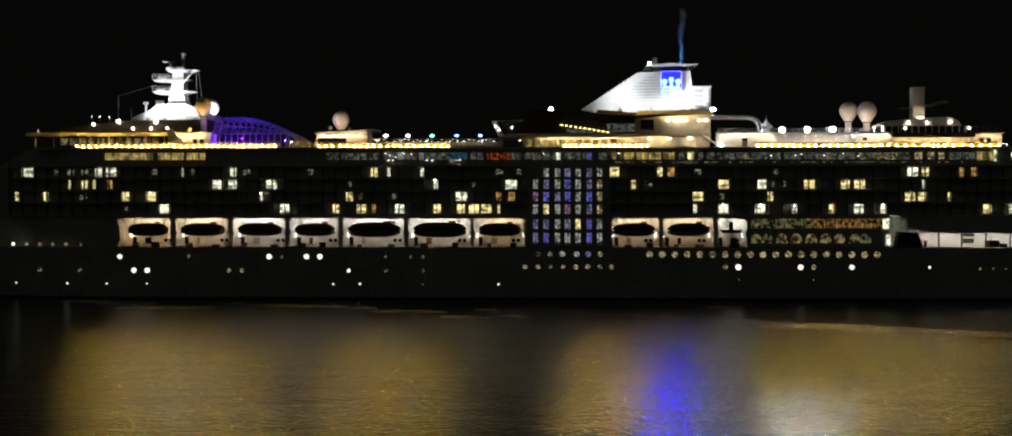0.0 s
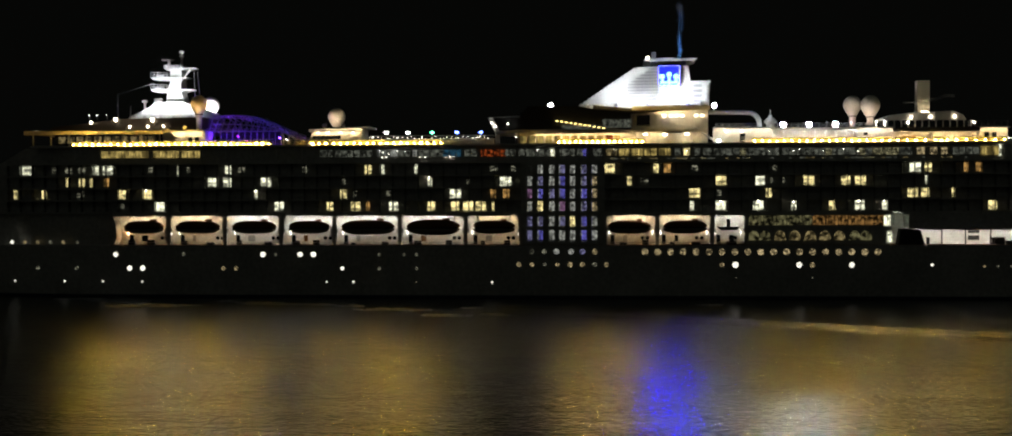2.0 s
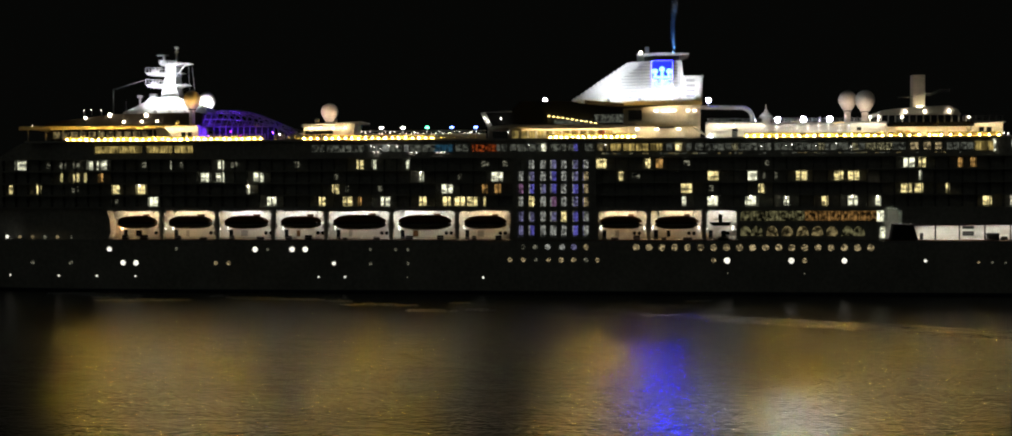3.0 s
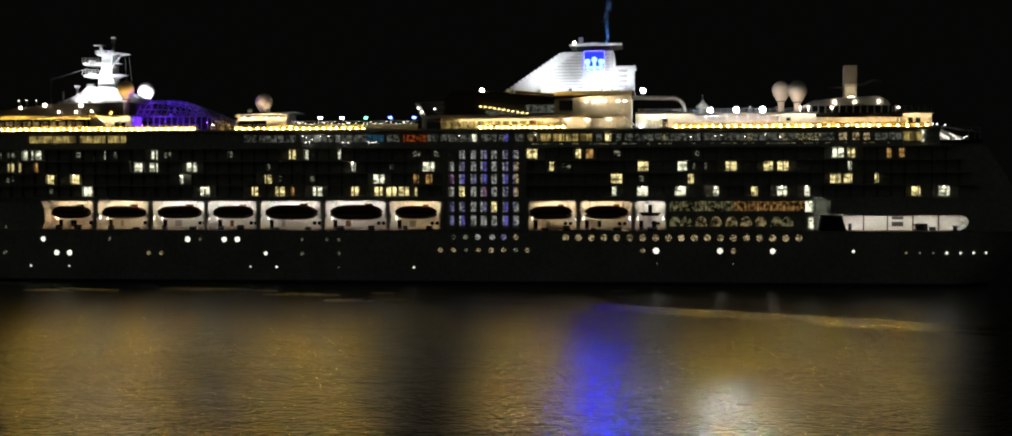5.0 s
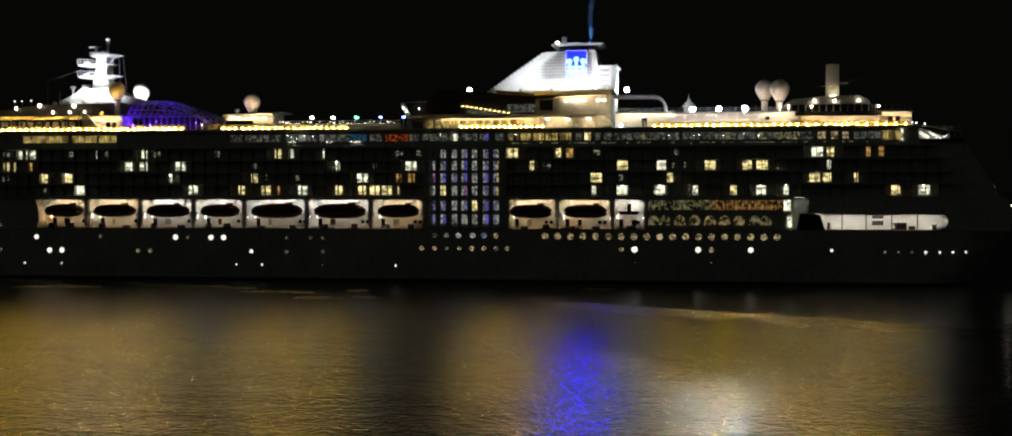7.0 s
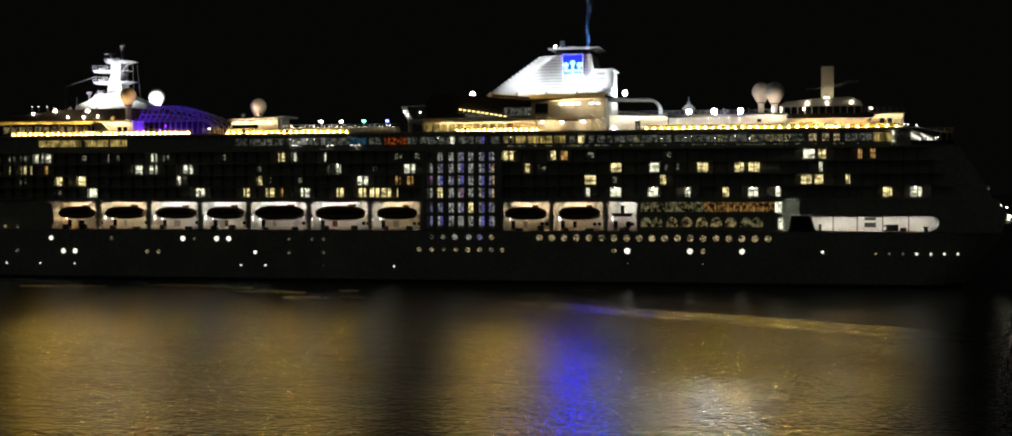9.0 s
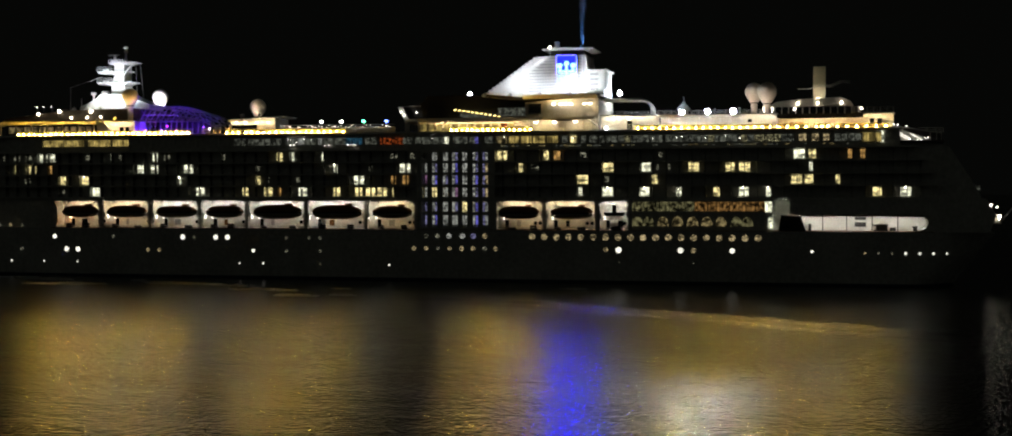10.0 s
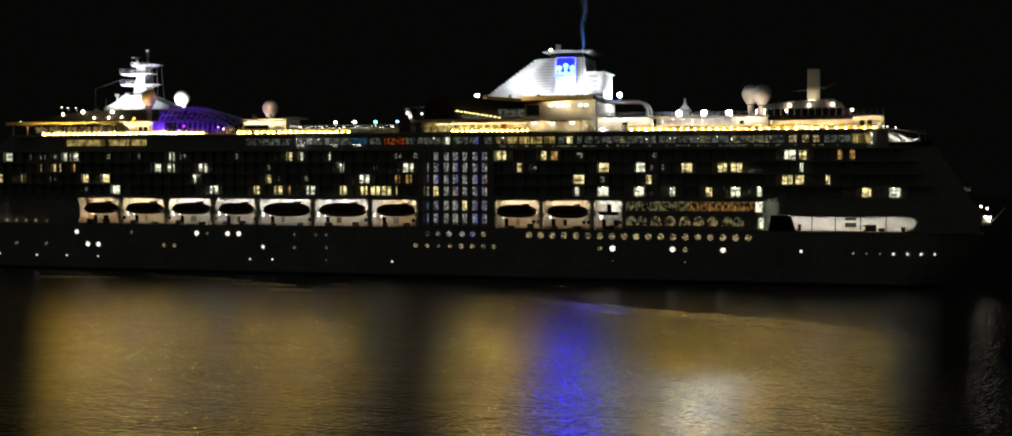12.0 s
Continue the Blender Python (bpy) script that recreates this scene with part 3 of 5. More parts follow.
tw = {k: mesh_of("tower_window", boxes((-0.5, 0.5, -0.05, 0.05, -1.0, 1.0)), ROOM[k]) for k in "vwbkqcd"}
for i, (x, w, kinds) in enumerate(COLS):
    # the lit stair wall stands well behind the glass; a paler bay adjoins each coloured one
    for z, k in zip(ROWS_Z, kinds):
        if i == 0 and z > 29:
            continue
        ob = piece("tower_window", tw[k], tower, (x + 0.05, 2.3, z))
        ob.scale = (1.1, 1, 1.0)
        if i:
            ob = piece("tower_window", tw["w" if i < 6 else "v"], tower, (x - 1.02, 2.3, z))
            ob.scale = (0.95, 1, 1.0)
    bars = bmesh.new()
    box(bars, x - 0.05, x + 0.05, -0.1, -0.02, 12.95, 31.0)
    for z in ROWS_Z:
        box(bars, x - w / 2, x + w / 2, -0.1, -0.02, z + 0.3, z + 0.36)
    part("window_bar", bars, DARK, tower)
for x in (-6.6, -3.85, -1.35, 1.05, 3.4, 5.75, 8.15, 11.3):
    part("tower_mullion", boxes((x - 0.22, x + 0.22, -0.55, -0.15, 12.95, 31.0)), HULL, tower)
for z in (13.4, 16.65, 19.9, 22.9, 25.7, 28.4, 30.9):
    part("tower_transom", boxes((-6.6, 11.3, -0.4, 2.4, z - 0.3, z + 0.3)), HULL, tower)
part("lift_car", boxes((3.7, 5.5, 0.7, 1.5, 17.1, 19.2)), ROOM["y"], tower, "lit panoramic lift car")
part("lift_car", boxes((-3.4, -1.6, 0.7, 1.5, 20.5, 22.6)), ROOM["y"], tower, "lit panoramic lift car")

# ---- glazed upper deck and its overhang ----
prom = part("upper_deck_band", boxes((-112, 100, 0.6, 2.9, 31.2, 34.9)), HULL, ship, "dark band of upper deck windows")
part("overhang", boxes((-118, 100, -0.92, 3.0, 34.9, 35.3)), WHITE, ship, "white deck edge with the string of lamps")
UP = ((-102, -91, "g"), (-90, -84, "g"), (-83.5, -79, "g"), (-52, -49, "e"), (-39, -37.2, "e"), (-36, -34.4, "w"), (-31, -30, "w"), (-26, -24, "e"), (-19.5, -16.5, "e"), (-10.5, -8, "e"), (-7.5, -6, "e"), (-0.5, 0.6, "c"), (1.5, 3, "e"), (4, 5, "e"), (6.6, 7.5, "b"),
      (9, 11.2, "e"), (11.8, 14.2, "h"), (14.6, 17, "g"), (17.4, 20, "g"), (20.2, 23, "g"), (23.4, 26, "g"), (26.8, 28.2, "e"), (28.8, 30.2, "y"), (33, 35, "e"), (38, 41, "e"), (45, 48, "e"), (50, 58, "e"), (62, 66, "e"), (78.8, 80.6, "q"), (81.6, 83.2, "q"), (84, 85.4, "q"), (94.5, 95.6, "y"))
for x0, x1, k in UP:
    n = max(1, round((x1 - x0) / 1.5))
    for i in range(n):
        w = (x1 - x0) / n
        part("deck_window", boxes((-w * 0.44, w * 0.44, -0.05, 0.05, -0.75, 0.75)), ROOM[k], prom, at=(x0 + w * (i + 0.5), 0.56, 33.35))
taken = [(a - 0.3, b + 0.3) for a, b, _ in UP] + [(-80, -48)]
band_me = {k: mesh_of("deck_window", boxes((-0.62, 0.62, -0.05, 0.05, -0.75, 0.75)), ROOM[k]) for k in "emtohg"}
rng = random.Random(12)
for i in range(112):
    x = -62 + 1.42 * i
    if any(a < x < b for a, b in taken):
        continue
    kind = "t" if -24.5 < x < -16.8 else "o" if -15.6 < x < -12.2 or -11 < x < -9.8 else rng.choice("meem") if 36 < x < 76 else rng.choice("eee")
    piece("deck_window", band_me[kind], prom, (x, 0.56, 33.3))
# random thin glowing dashes stand in for a bright line low on the band
for i in range(64):
    if rng.random() < 0.55:
        ob = piece("low_window", band_me[rng.choice("emeh")], prom, (13 + 1.25 * i + rng.uniform(-0.3, 0.3), 0.56, 31.95))
        ob.scale = (rng.uniform(0.3, 0.9), 1, rng.uniform(0.1, 0.2))
for x in (92.9, 94.2, 95.5):
    piece("deck_window", band_me["g"], prom, (x, 0.5, 33.3)).scale = (1, 1, 1.25)
# pillar glows by itself in place of the light falling on it
part("lit_pillar", boxes((96.2, 96.6, 0.3, 0.5, 32.2, 34.7)), ROOM["c"], prom)
# small glowing balls set before the panes stand in for bright sparkles
spark = mesh_of("ceiling_spot", turned(bmesh.new(), (0, 0, 0), [(-0.06, 0.05), (0, 0.11), (0.06, 0.05)], 8), WORK_COOL)
for x, z in ((-37.8, 32.5), (-36.9, 32.5), (-37.6, 33.6), (-38.4, 33.9), (-36.3, 33.2), (-34.5, 33.9), (-32.6, 33.8), (-29.3, 32.45), (-28.2, 32.45), (-23.6, 32.5), (-22.6, 32.45), (-21.9, 32.5), (-3.2, 33.9), (13.6, 33.9), (29.4, 33.6), (47.3, 33.4), (52.6, 33.5), (53.8, 33.7), (58.9, 33.4), (63.2, 33.8), (66.4, 33.3)):
    piece("ceiling_spot", spark, prom, (x, 0.4, z))
for i in range(72):
    x = -111 + 2.9 * i
    part("deck_window_post", boxes((x - 0.09, x + 0.09, 0.42, 0.62, 32.2, 34.6)), WHITE, prom) if i % 2 else None
bulb = mesh_of("string_bulb", ball(bmesh.new(), (0, 0, 0), 0.128, 8), STRING)
for x0, x1, step in ((-108, -78.6, 1.45), (-77.4, -63.2, 1.45), (-53.3, -50.3, 1.5), (-48.5, -24.5, 1.5), (1.6, 19.8, 1.25), (44.1, 72.8, 1.6), (74.6, 80.4, 1.9), (82.6, 85.0, 1.2), (87.0, 97.0, 2.0)):
    n = round((x1 - x0) / step)
    # added screen: stops the string bulbs from lighting the walls behind them
    part("lamp_coaming", boxes((x0 - 0.5, x1 + 0.5, -0.36, -0.28, 35.3, 36.25)), DARK, ship, "dark shield added behind the lamps to keep their light off the walls")
    for i in range(n + 1):
        piece("string_bulb", bulb, ship, (x0 + (x1 - x0) * i / n, -0.66, 35.58))


def railing(x0, x1, y, z, h, parent, mat=WHITE, step=1.5, bars=3):
    bm = bmesh.new()
    n = max(1, round((x1 - x0) / step))
    for i in range(n + 1):
        x = x0 + (x1 - x0) * i / n
        tube(bm, ((x, y, z), (x, y, z + h)), 0.05, 4)
    for b in range(bars):
        zz = z + h * (b + 1) / bars
        tube(bm, ((x0, y, zz), (x1, y, zz)), 0.035, 4)
    return part("railing", bm, mat, parent)


roof_deck = part("top_deck", boxes((-118, 100, 3.0, 31, 34.92, 35.2)), DECK, ship, "teak laid top deck")
railing(-60, -15, 0.2, 35.3, 1.2, roof_deck)
railing(36, 74, 0.2, 35.3, 1.2, roof_deck)

# ---- bridge end: galleries, dark roof, mast ----
fore = part("fore_deckhouse", boxes((-87.8, -78.4, 2.2, 8.0, 35.2, 38.8)), CREAM, ship, "cream deckhouse wall under an eave")
part("gallery_glazing", boxes((-114, -88, 3.4, 3.7, 35.2, 38.2)), GLASS, fore)
part("gallery_roof", boxes((-120, -87.8, 0.6, 30, 38.2, 38.75)), WHITE, fore)
for i in range(11):
    part("gallery_window", boxes((-0.8, 0.8, 3.3, 3.42, 36.0, 37.6)), ROOM["h"], fore, at=(-112.2 + 2.1 * i, 0, 0))
for i in range(8):
    part("gallery_post", boxes((-118 + 4.2 * i - 0.1, -118 + 4.2 * i + 0.1, 0.9, 1.1, 35.3, 38.2)), WHITE, fore)
part("gallery_lip", boxes((-120, -87.8, 0.56, 0.64, 37.9, 38.4)), WHITE, fore)
part("eave_lip", boxes((-88.2, -78.2, 0.86, 0.94, 38.4, 38.85)), WHITE, fore)
part("gallery_lamp", boxes((-117, -89, 2.2, 2.35, 38.1, 38.18)), lamp("gallery_dim_strip", (1, 0.74, 0.36), 1.3), fore)
lamp("gallery_strip", (1, 0.78, 0.44), 40)
bm = bmesh.new()
prism(bm, [(-87.6, 35.3), (-83.0, 35.3), (-87.0, 39.4), (-88.2, 39.4)], 1.2, 1.9)
part("slanted_buttress", bm, WHITE, fore)
part("house_wall_lamp", boxes((-87, -79, 1.4, 1.55, 38.6, 38.66)), bpy.data.materials["gallery_strip"], fore)
part("house_eave", boxes((-88.2, -78.2, 0.9, 2.4, 38.68, 38.85)), WHITE, fore)
part("house_door", boxes((-82.4, -81.4, 2.1, 2.24, 35.3, 37.3), (-80.9, -79.9, 2.1, 2.24, 36.2, 37.3)), GLASS, fore)
bm = bmesh.new()
prism(bm, [(-117, 38.75), (-78.6, 38.75), (-78.6, 41.7), (-80, 42.0), (-99.5, 41.7), (-107.5, 40.7), (-115, 40.0)], 5.5, 28.5)
dark_house = part("observation_lounge", bm, painted("brown_grey_lounge_panels", (0.15, 0.12, 0.085), 0.6), ship, "dark curved roof of the forward lounge")
for x, z, r in ((-106.1, 40.9, 0.32), (-100.3, 41.5, 0.42), (-91.7, 41.4, 0.42), (-97.0, 39.9, 0.28), (-92.8, 39.9, 0.28), (-89.1, 40.0, 0.24), (-106.5, 42.6, 0.09), (-104.7, 42.6, 0.09), (-118.8, 39.2, 0.08), (-102.4, 42.6, 0.08)):
    part("deck_lamp", ball(bmesh.new(), (x, 5.2, z), r, 8), WORK, dark_house, "round lit deck lamp")
    part("lamp_bracket", boxes((x - 0.06, x + 0.06, 5.2, 5.8, z - 1.2, z - 0.1)), DARK, dark_house)

mast = new("radar_mast")
mast.parent = ship
tagged(mast, "white floodlit radar mast with three platforms")
bm = bmesh.new()
prism(bm, [(-99.3, 43.0), (-97.2, 43.9), (-95.2, 44.9), (-93.8, 46.1), (-87.0, 46.1), (-85.0, 45.2), (-82.6, 44.2), (-80.2, 43.4), (-80.0, 41.9), (-99.3, 41.7)], 13.5, 20.5)
part("mast_base", bm, WHITE, mast)
bm = bmesh.new()
prism(bm, [(-91.6, 46.0), (-87.2, 46.0), (-88.0, 49.0), (-87.9, 54.0), (-90.6, 54.0), (-90.6, 51.0), (-91.2, 49.2)], 15, 19)
part("mast_trunk", bm, WHITE, mast)


def platform(x0, x1, z, d, h):
    bm = bmesh.new()
    prism(bm, [(x0, z), (x0 + 0.5, z - d), (-91.5, z - d * 1.2), (-87.8, z - d * 1.2), (x1 - 1.8, z - d * 0.6), (x1, z)], 14.6, 19.4)
    part("platform", bm, WHITE, mast)
    for y in (14.7, 19.3):
        b2 = bmesh.new()
        tube(b2, ((x0, y, z + h), (x0 + 4.0, y, z + h)), 0.05, 4), tube(b2, ((x0, y, z + h * 0.5), (x0 + 4.0, y, z + h * 0.5)), 0.04, 4)
        for i in range(6):
            tube(b2, ((x0 + 0.8 * i, y, z), (x0 + 0.8 * i, y, z + h)), 0.05, 4)
        part("platform_railing", b2, WHITE, mast)


platform(-95.2, -85.4, 49.2, 0.6, 1.1)
platform(-95.2, -86.8, 52.0, 0.6, 1.1)
platform(-92.0, -84.9, 54.2, 0.5, 0.6)
part("mast_strut", tube(bmesh.new(), ((-88.0, 15, 51.0), (-85.6, 15, 53.8)), 0.16), WHITE, mast)
part("mast_pole", turned(bmesh.new(), (-88.4, 17, 54.2), [(0, 0.3), (2.6, 0.22), (2.6, 0.5), (3.0, 0.5), (3.0, 0.24), (3.5, 0.24), (3.6, 0.6), (4.0, 0.55), (4.1, 0.1)]), WHITE, mast)
part("radar_scanner", boxes((-93.2, -90.4, 16.8, 17.2, 56.1, 56.35), (-91.7, -91.2, 16.8, 17.2, 54.2, 56.1), (-92.4, -90.8, 16.6, 17.4, 54.2, 55.0)), WHITE, mast)
for x, z, h in ((-93.8, 49.2, 0.6), (-93.6, 52.0, 0.6), (-94.1, 46.0, 1.1)):
    part("radar_box", boxes((x - 0.8, x + 0.8, 16.4, 17.6, z, z + h)), WHITE, mast)
part("signal_halyard", tube(bmesh.new(), ((-85.2, 16, 53.6), (-84.8, 16, 43.9)), 0.06, 4), STEEL, mast)
part("signal_halyard", tube(bmesh.new(), ((-85.0, 18, 53.6), (-84.0, 18, 44.2)), 0.06, 4), STEEL, mast)
part("forestay", tube(bmesh.new(), ((-95, 17, 50.8), (-104, 17, 48.2)), 0.06, 4), STEEL, mast)
part("whip_aerial", tube(bmesh.new(), ((-104, 17, 42), (-104, 17, 48.2)), 0.09, 4), STEEL, mast)
part("whip_aerial", tube(bmesh.new(), ((-100.9, 17, 42), (-100.9, 17, 45.4)), 0.12, 4), WHITE, mast)
part("whip_aerial", boxes((-97.6, -97.2, 16.8, 17.2, 43.5, 46.2), (-98.0, -96.9, 16.7, 17.3, 46.2, 46.8)), WHITE, mast)


def floodlight(parent, at, towards, size=0.7, mat=FLOOD):
    """A box floodlight: a housing, and a lens that faces what it lights."""
    m = look(at, towards)
    h = bmesh.new()
    s = size / 2
    box(h, -s - 0.08, s + 0.08, -s - 0.08, s + 0.08, 0.03, 0.5)
    for a, b, c, d in ((-s - 0.08, -s, -s - 0.08, s + 0.08), (s, s + 0.08, -s - 0.08, s + 0.08), (-s, s, -s - 0.08, -s), (-s, s, s, s + 0.08)):
        box(h, a, b, c, d, -0.35, 0.05)
    bmesh.ops.transform(h, matrix=m, verts=h.verts)
    body = part("floodlight", h, WHITE, parent, "white box floodlight")
    g = bmesh.new()
    g.faces.new([g.verts.new(m @ Vector((s * math.cos(math.pi * k / 8), s * math.sin(math.pi * k / 8), 0))) for k in range(16)])
    part("lens", g, mat, body)


for x, z in ((-97, 51), (-94, 54), (-90, 50), (-86.5, 56), (-83, 52.5)):
    floodlight(mast, (x, 6.4, 42.0), (-89.6 + (x + 90) * 0.3, 15, z), 0.5)


def radome(name, at, r, foot, parent, label):
    x, y, z = at
    bm = bmesh.new()
    prof = [(foot - z, r * 0.34), (-r * 1.25, r * 0.34), (-r * 1.2, r * 0.44), (-r * 0.62, r * 0.8)]
    prof += [(-r * math.cos(math.pi * k / 12), r * math.sin(math.pi * k / 12)) for k in range(4, 12)] + [(r, 0.05)]
    turned(bm, at, prof, 24)
    ob = part(name, bm, RADOME, parent, label, smooth=True)
    part("radome_collar", turned(bmesh.new(), at, [(-r * 1.3, r * 0.46), (-r * 1.2, r * 0.5)], 24), DARK, ob)
    return ob


radome("radome", (-80.3, 3.6, 44.85), 1.9, 38.8, ship, "beige satellite dome on a tall foot")
radome("radome", (-84.8, 28.6, 46.2), 2.1, 42.0, ship, "white floodlit satellite dome")
floodlight(ship, (-83.6, 22.6, 42.9), (-84.8, 28.6, 46.2), 0.9)
floodlight(ship, (-47.4, 5.0, 39.9), (-49.6, 10.3, 42.6), 0.36, WARM_FLOOD)
floodlight(ship, (-51.6, 4.6, 39.9), (-50.0, 10.3, 42.4), 0.5, WARM_FLOOD)
floodlight(ship, (-82.6, 0.2, 39.4), (-80.6, 3.2, 44.0), 0.4, WARM_FLOOD)

# ---- glazed solarium lit in purple ----
sol = part("solarium_floor", boxes((-78.5, -58, 4, 30, 35.2, 35.35)), DECK, ship, "solarium under a ribbed glass roof, lit purple")


def vault(x):
    k = (x + 78.5) / 20.5
    return 43.0 - 6.6 * max(0, (k - 0.2) / 0.8) ** 1.8


for i in range(15):
    x = -78.3 + 1.4 * i
    top = vault(x)
    pts = [(x, 4.2, 35.3), (x, 4.4, min(38.6, top)), (x, 8, 38.6 + (top - 38.6) * 0.75), (x, 17, top), (x, 26, 38.6 + (top - 38.6) * 0.75), (x, 29.6, min(38.6, top)), (x, 29.8, 35.3)] if top > 38.7 else [(x, 4.4, 35.3), (x, 6, top), (x, 28, top), (x, 29.6, 35.3)]
    part("roof_rib", tube(bmesh.new(), pts, 0.11, 5), STEEL if i > 9 else WHITE, sol)
for y, k in ((4.4, 0.0), (6.2, 0.4), (8, 0.75), (12.5, 0.9), (17, 1.0), (21, 0.9)):
    pts = [(-78.3 + 1.4 * i, y, min(38.6, vault(-78.3 + 1.4 * i)) + max(0, vault(-78.3 + 1.4 * i) - 38.6) * k) for i in range(15)]
    part("roof_purlin", tube(bmesh.new(), pts, 0.09, 4), WHITE, sol)
for i in range(13):
    a, b = -78.3 + 1.4 * i, -76.9 + 1.4 * i
    s = 1 if i % 2 else -1
    part("roof_truss", tube(bmesh.new(), ((a, 5.0, 38.6 + max(0, vault(a) - 38.6) * (0.1 if s > 0 else 0.7)), (b, 5.0 + 2.5, 38.6 + max(0, vault(b) - 38.6) * (0.7 if s > 0 else 0.1))), 0.08, 4), STEEL, sol) if vault(b) > 38.8 else None
part("solarium_wall", boxes((-78.5, -64, 14, 14.3, 35.3, 39.4)), DARK, sol)
railing(-78.4, -62.5, 0.6, 35.3, 1.3, sol)
railing(-78.4, -62.5, 3.6, 38.4, 0.9, sol)
for x, y, z in ((-77.2, 5.4, 36.6), (-73.2, 6.0, 36.6), (-62.2, 6.0, 37.2)):
    part("purple_lamp", ball(bmesh.new(), (x, y, z), 0.1, 8), PURPLE, sol, "small purple lamp")
for x, y in ((-77.0, 5.6), (-74.4, 5.6), (-71.8, 5.6), (-68.6, 5.6), (-75.6, 11.0), (-71.0, 11.0)):
    part("floor_uplight", boxes((x - 0.45, x + 0.45, y - 0.2, y + 0.2, 35.36, 35.44)), PURPLE, sol, "purple floor uplight")
for x, y, z in ((-72.3, 7.0, 37.6), (-70.2, 7.2, 36.5), (-71.2, 6.8, 36.2)):
    part("magenta_lamp", ball(bmesh.new(), (x, y, z), 0.17, 8), MAGENTA, sol, "small magenta lamp")
part("white_lamp", ball(bmesh.new(), (-60.6, 5.5, 36.8), 0.16, 8), GLOBE, sol)

# ---- midships house, pool deck lamps ----
bm = bmesh.new()
prism(bm, [(-55.8, 35.3), (-43.2, 35.3), (-43.2, 39.1), (-54.4, 38.7)], 5.0, 13)
house = part("pool_house", bm, CREAM, ship, "cream deckhouse with a sloping roof")
bm = bmesh.new()
prism(bm, [(-55.2, 38.72), (-41.4, 39.35), (-41.4, 39.6), (-55.2, 38.95)], 4.2, 14)
part("house_roof", bm, WHITE, house)
for x in (-53.2, -51.0, -48.0, -45.2):
    part("house_lamp", boxes((x - 0.25, x + 0.25, 4.9, 5.0, 38.1, 38.3)), WORK, house)
part("house_roof_lip", boxes((-55.0, -42.6, 3.9, 3.98, 38.3, 38.75)), WHITE, house)
part("house_eave_lamp", boxes((-54.5, -43.4, 4.3, 4.4, 38.5, 38.58)), bpy.data.materials["gallery_strip"], house)
part("house_post", boxes((-42.3, -42.1, 4.6, 4.8, 35.3, 39.4), (-41.9, -41.7, 4.6, 4.8, 35.3, 37.6)), WHITE, house)
part("house_glazing", boxes((-54.5, -48, 4.86, 4.98, 35.6, 37.6)), GLASS, house)
radome("radome", (-50.0, 10.3, 42.15), 1.98, 39.0, ship, "beige satellite dome on the pool house roof")
for x, mat, label in ((-42.4, GLOBE, "white"), (-37.0, GLOBE, "white"), (-31.0, GREEN, "green"), (-24.9, BLUE, "blue"), (-19.0, BLUE, "blue")):
    lp = part("globe_lamp", boxes((x - 0.09, x + 0.09, 33.9, 34.1, 35.2, 39.2)), WHITE, ship, "deck lamp post with a %s globe" % label)
    part("globe", turned(bmesh.new(), (x, 34, 39.5), [(-0.28, 0.12), (-0.22, 0.4), (0.0, 0.52), (0.16, 0.42), (0.28, 0.1)], 14), mat, lp)
    part("globe_collar", turned(bmesh.new(), (x, 34, 38.9), [(0, 0.1), (0.25, 0.42), (0.31, 0.42)], 12), WHITE, lp)
for x in (-41.6, -35.9, -30.2, -17.3, -8.7):
    ob = part("small_deck_lamp", boxes((x - 0.07, x + 0.07, 9.9, 10.1, 35.2, 37.3), (x - 0.3, x + 0.3, 9.8, 10.2, 37.3, 37.42)), WHITE, ship, "low deck lamp on a white post")
    part("lamp_head", ball(bmesh.new(), (x, 10, 37.2), 0.14, 8), WORK_COOL, ob)
bm = bmesh.new()
prism(bm, [(-15.4, 41.9), (-14.2, 41.8), (-12.6, 38.6), (-12.6, 35.3), (-13.6, 35.3), (-13.6, 38.2)], 13.0, 13.6)
prism(bm, [(-15.4, 41.9), (-14.2, 41.8), (-8.0, 41.9), (-8.0, 42.2)], 13.0, 13.6)
part("wind_screen_fin", bm, WHITE, ship, "white slanting fin at the screen's end")
for x, z in ((-14.4, 40.6), (-13.6, 39.8), (-10.6, 40.4)):
    part("screen_lamp", ball(bmesh.new(), (x, 12.6, z), 0.2, 8), WORK_COOL, ship)
# glowing dots strewn along the screen stand in for the brightly lit rail
spot_me = mesh_of("rail_lamp", ball(bmesh.new(), (0, 0, 0), 0.075, 8), WORK_COOL)
rng = random.Random(3)
for i in range(30):
    piece("rail_lamp", spot_me, ship, (-41 + 0.92 * i + rng.uniform(-0.3, 0.3), 3.2, 36.75 + rng.choice((0, 0, 0.35))))
part("screen_rail", boxes((-41, -13, 3.3, 3.4, 37.25, 37.4)), WHITE, ship, "white rail over the pool's wind screen")
part("pool_screen", boxes((-41, -13, 3.4, 3.5, 35.3, 36.7)), WHITE, ship, "white wind screen along the pool")

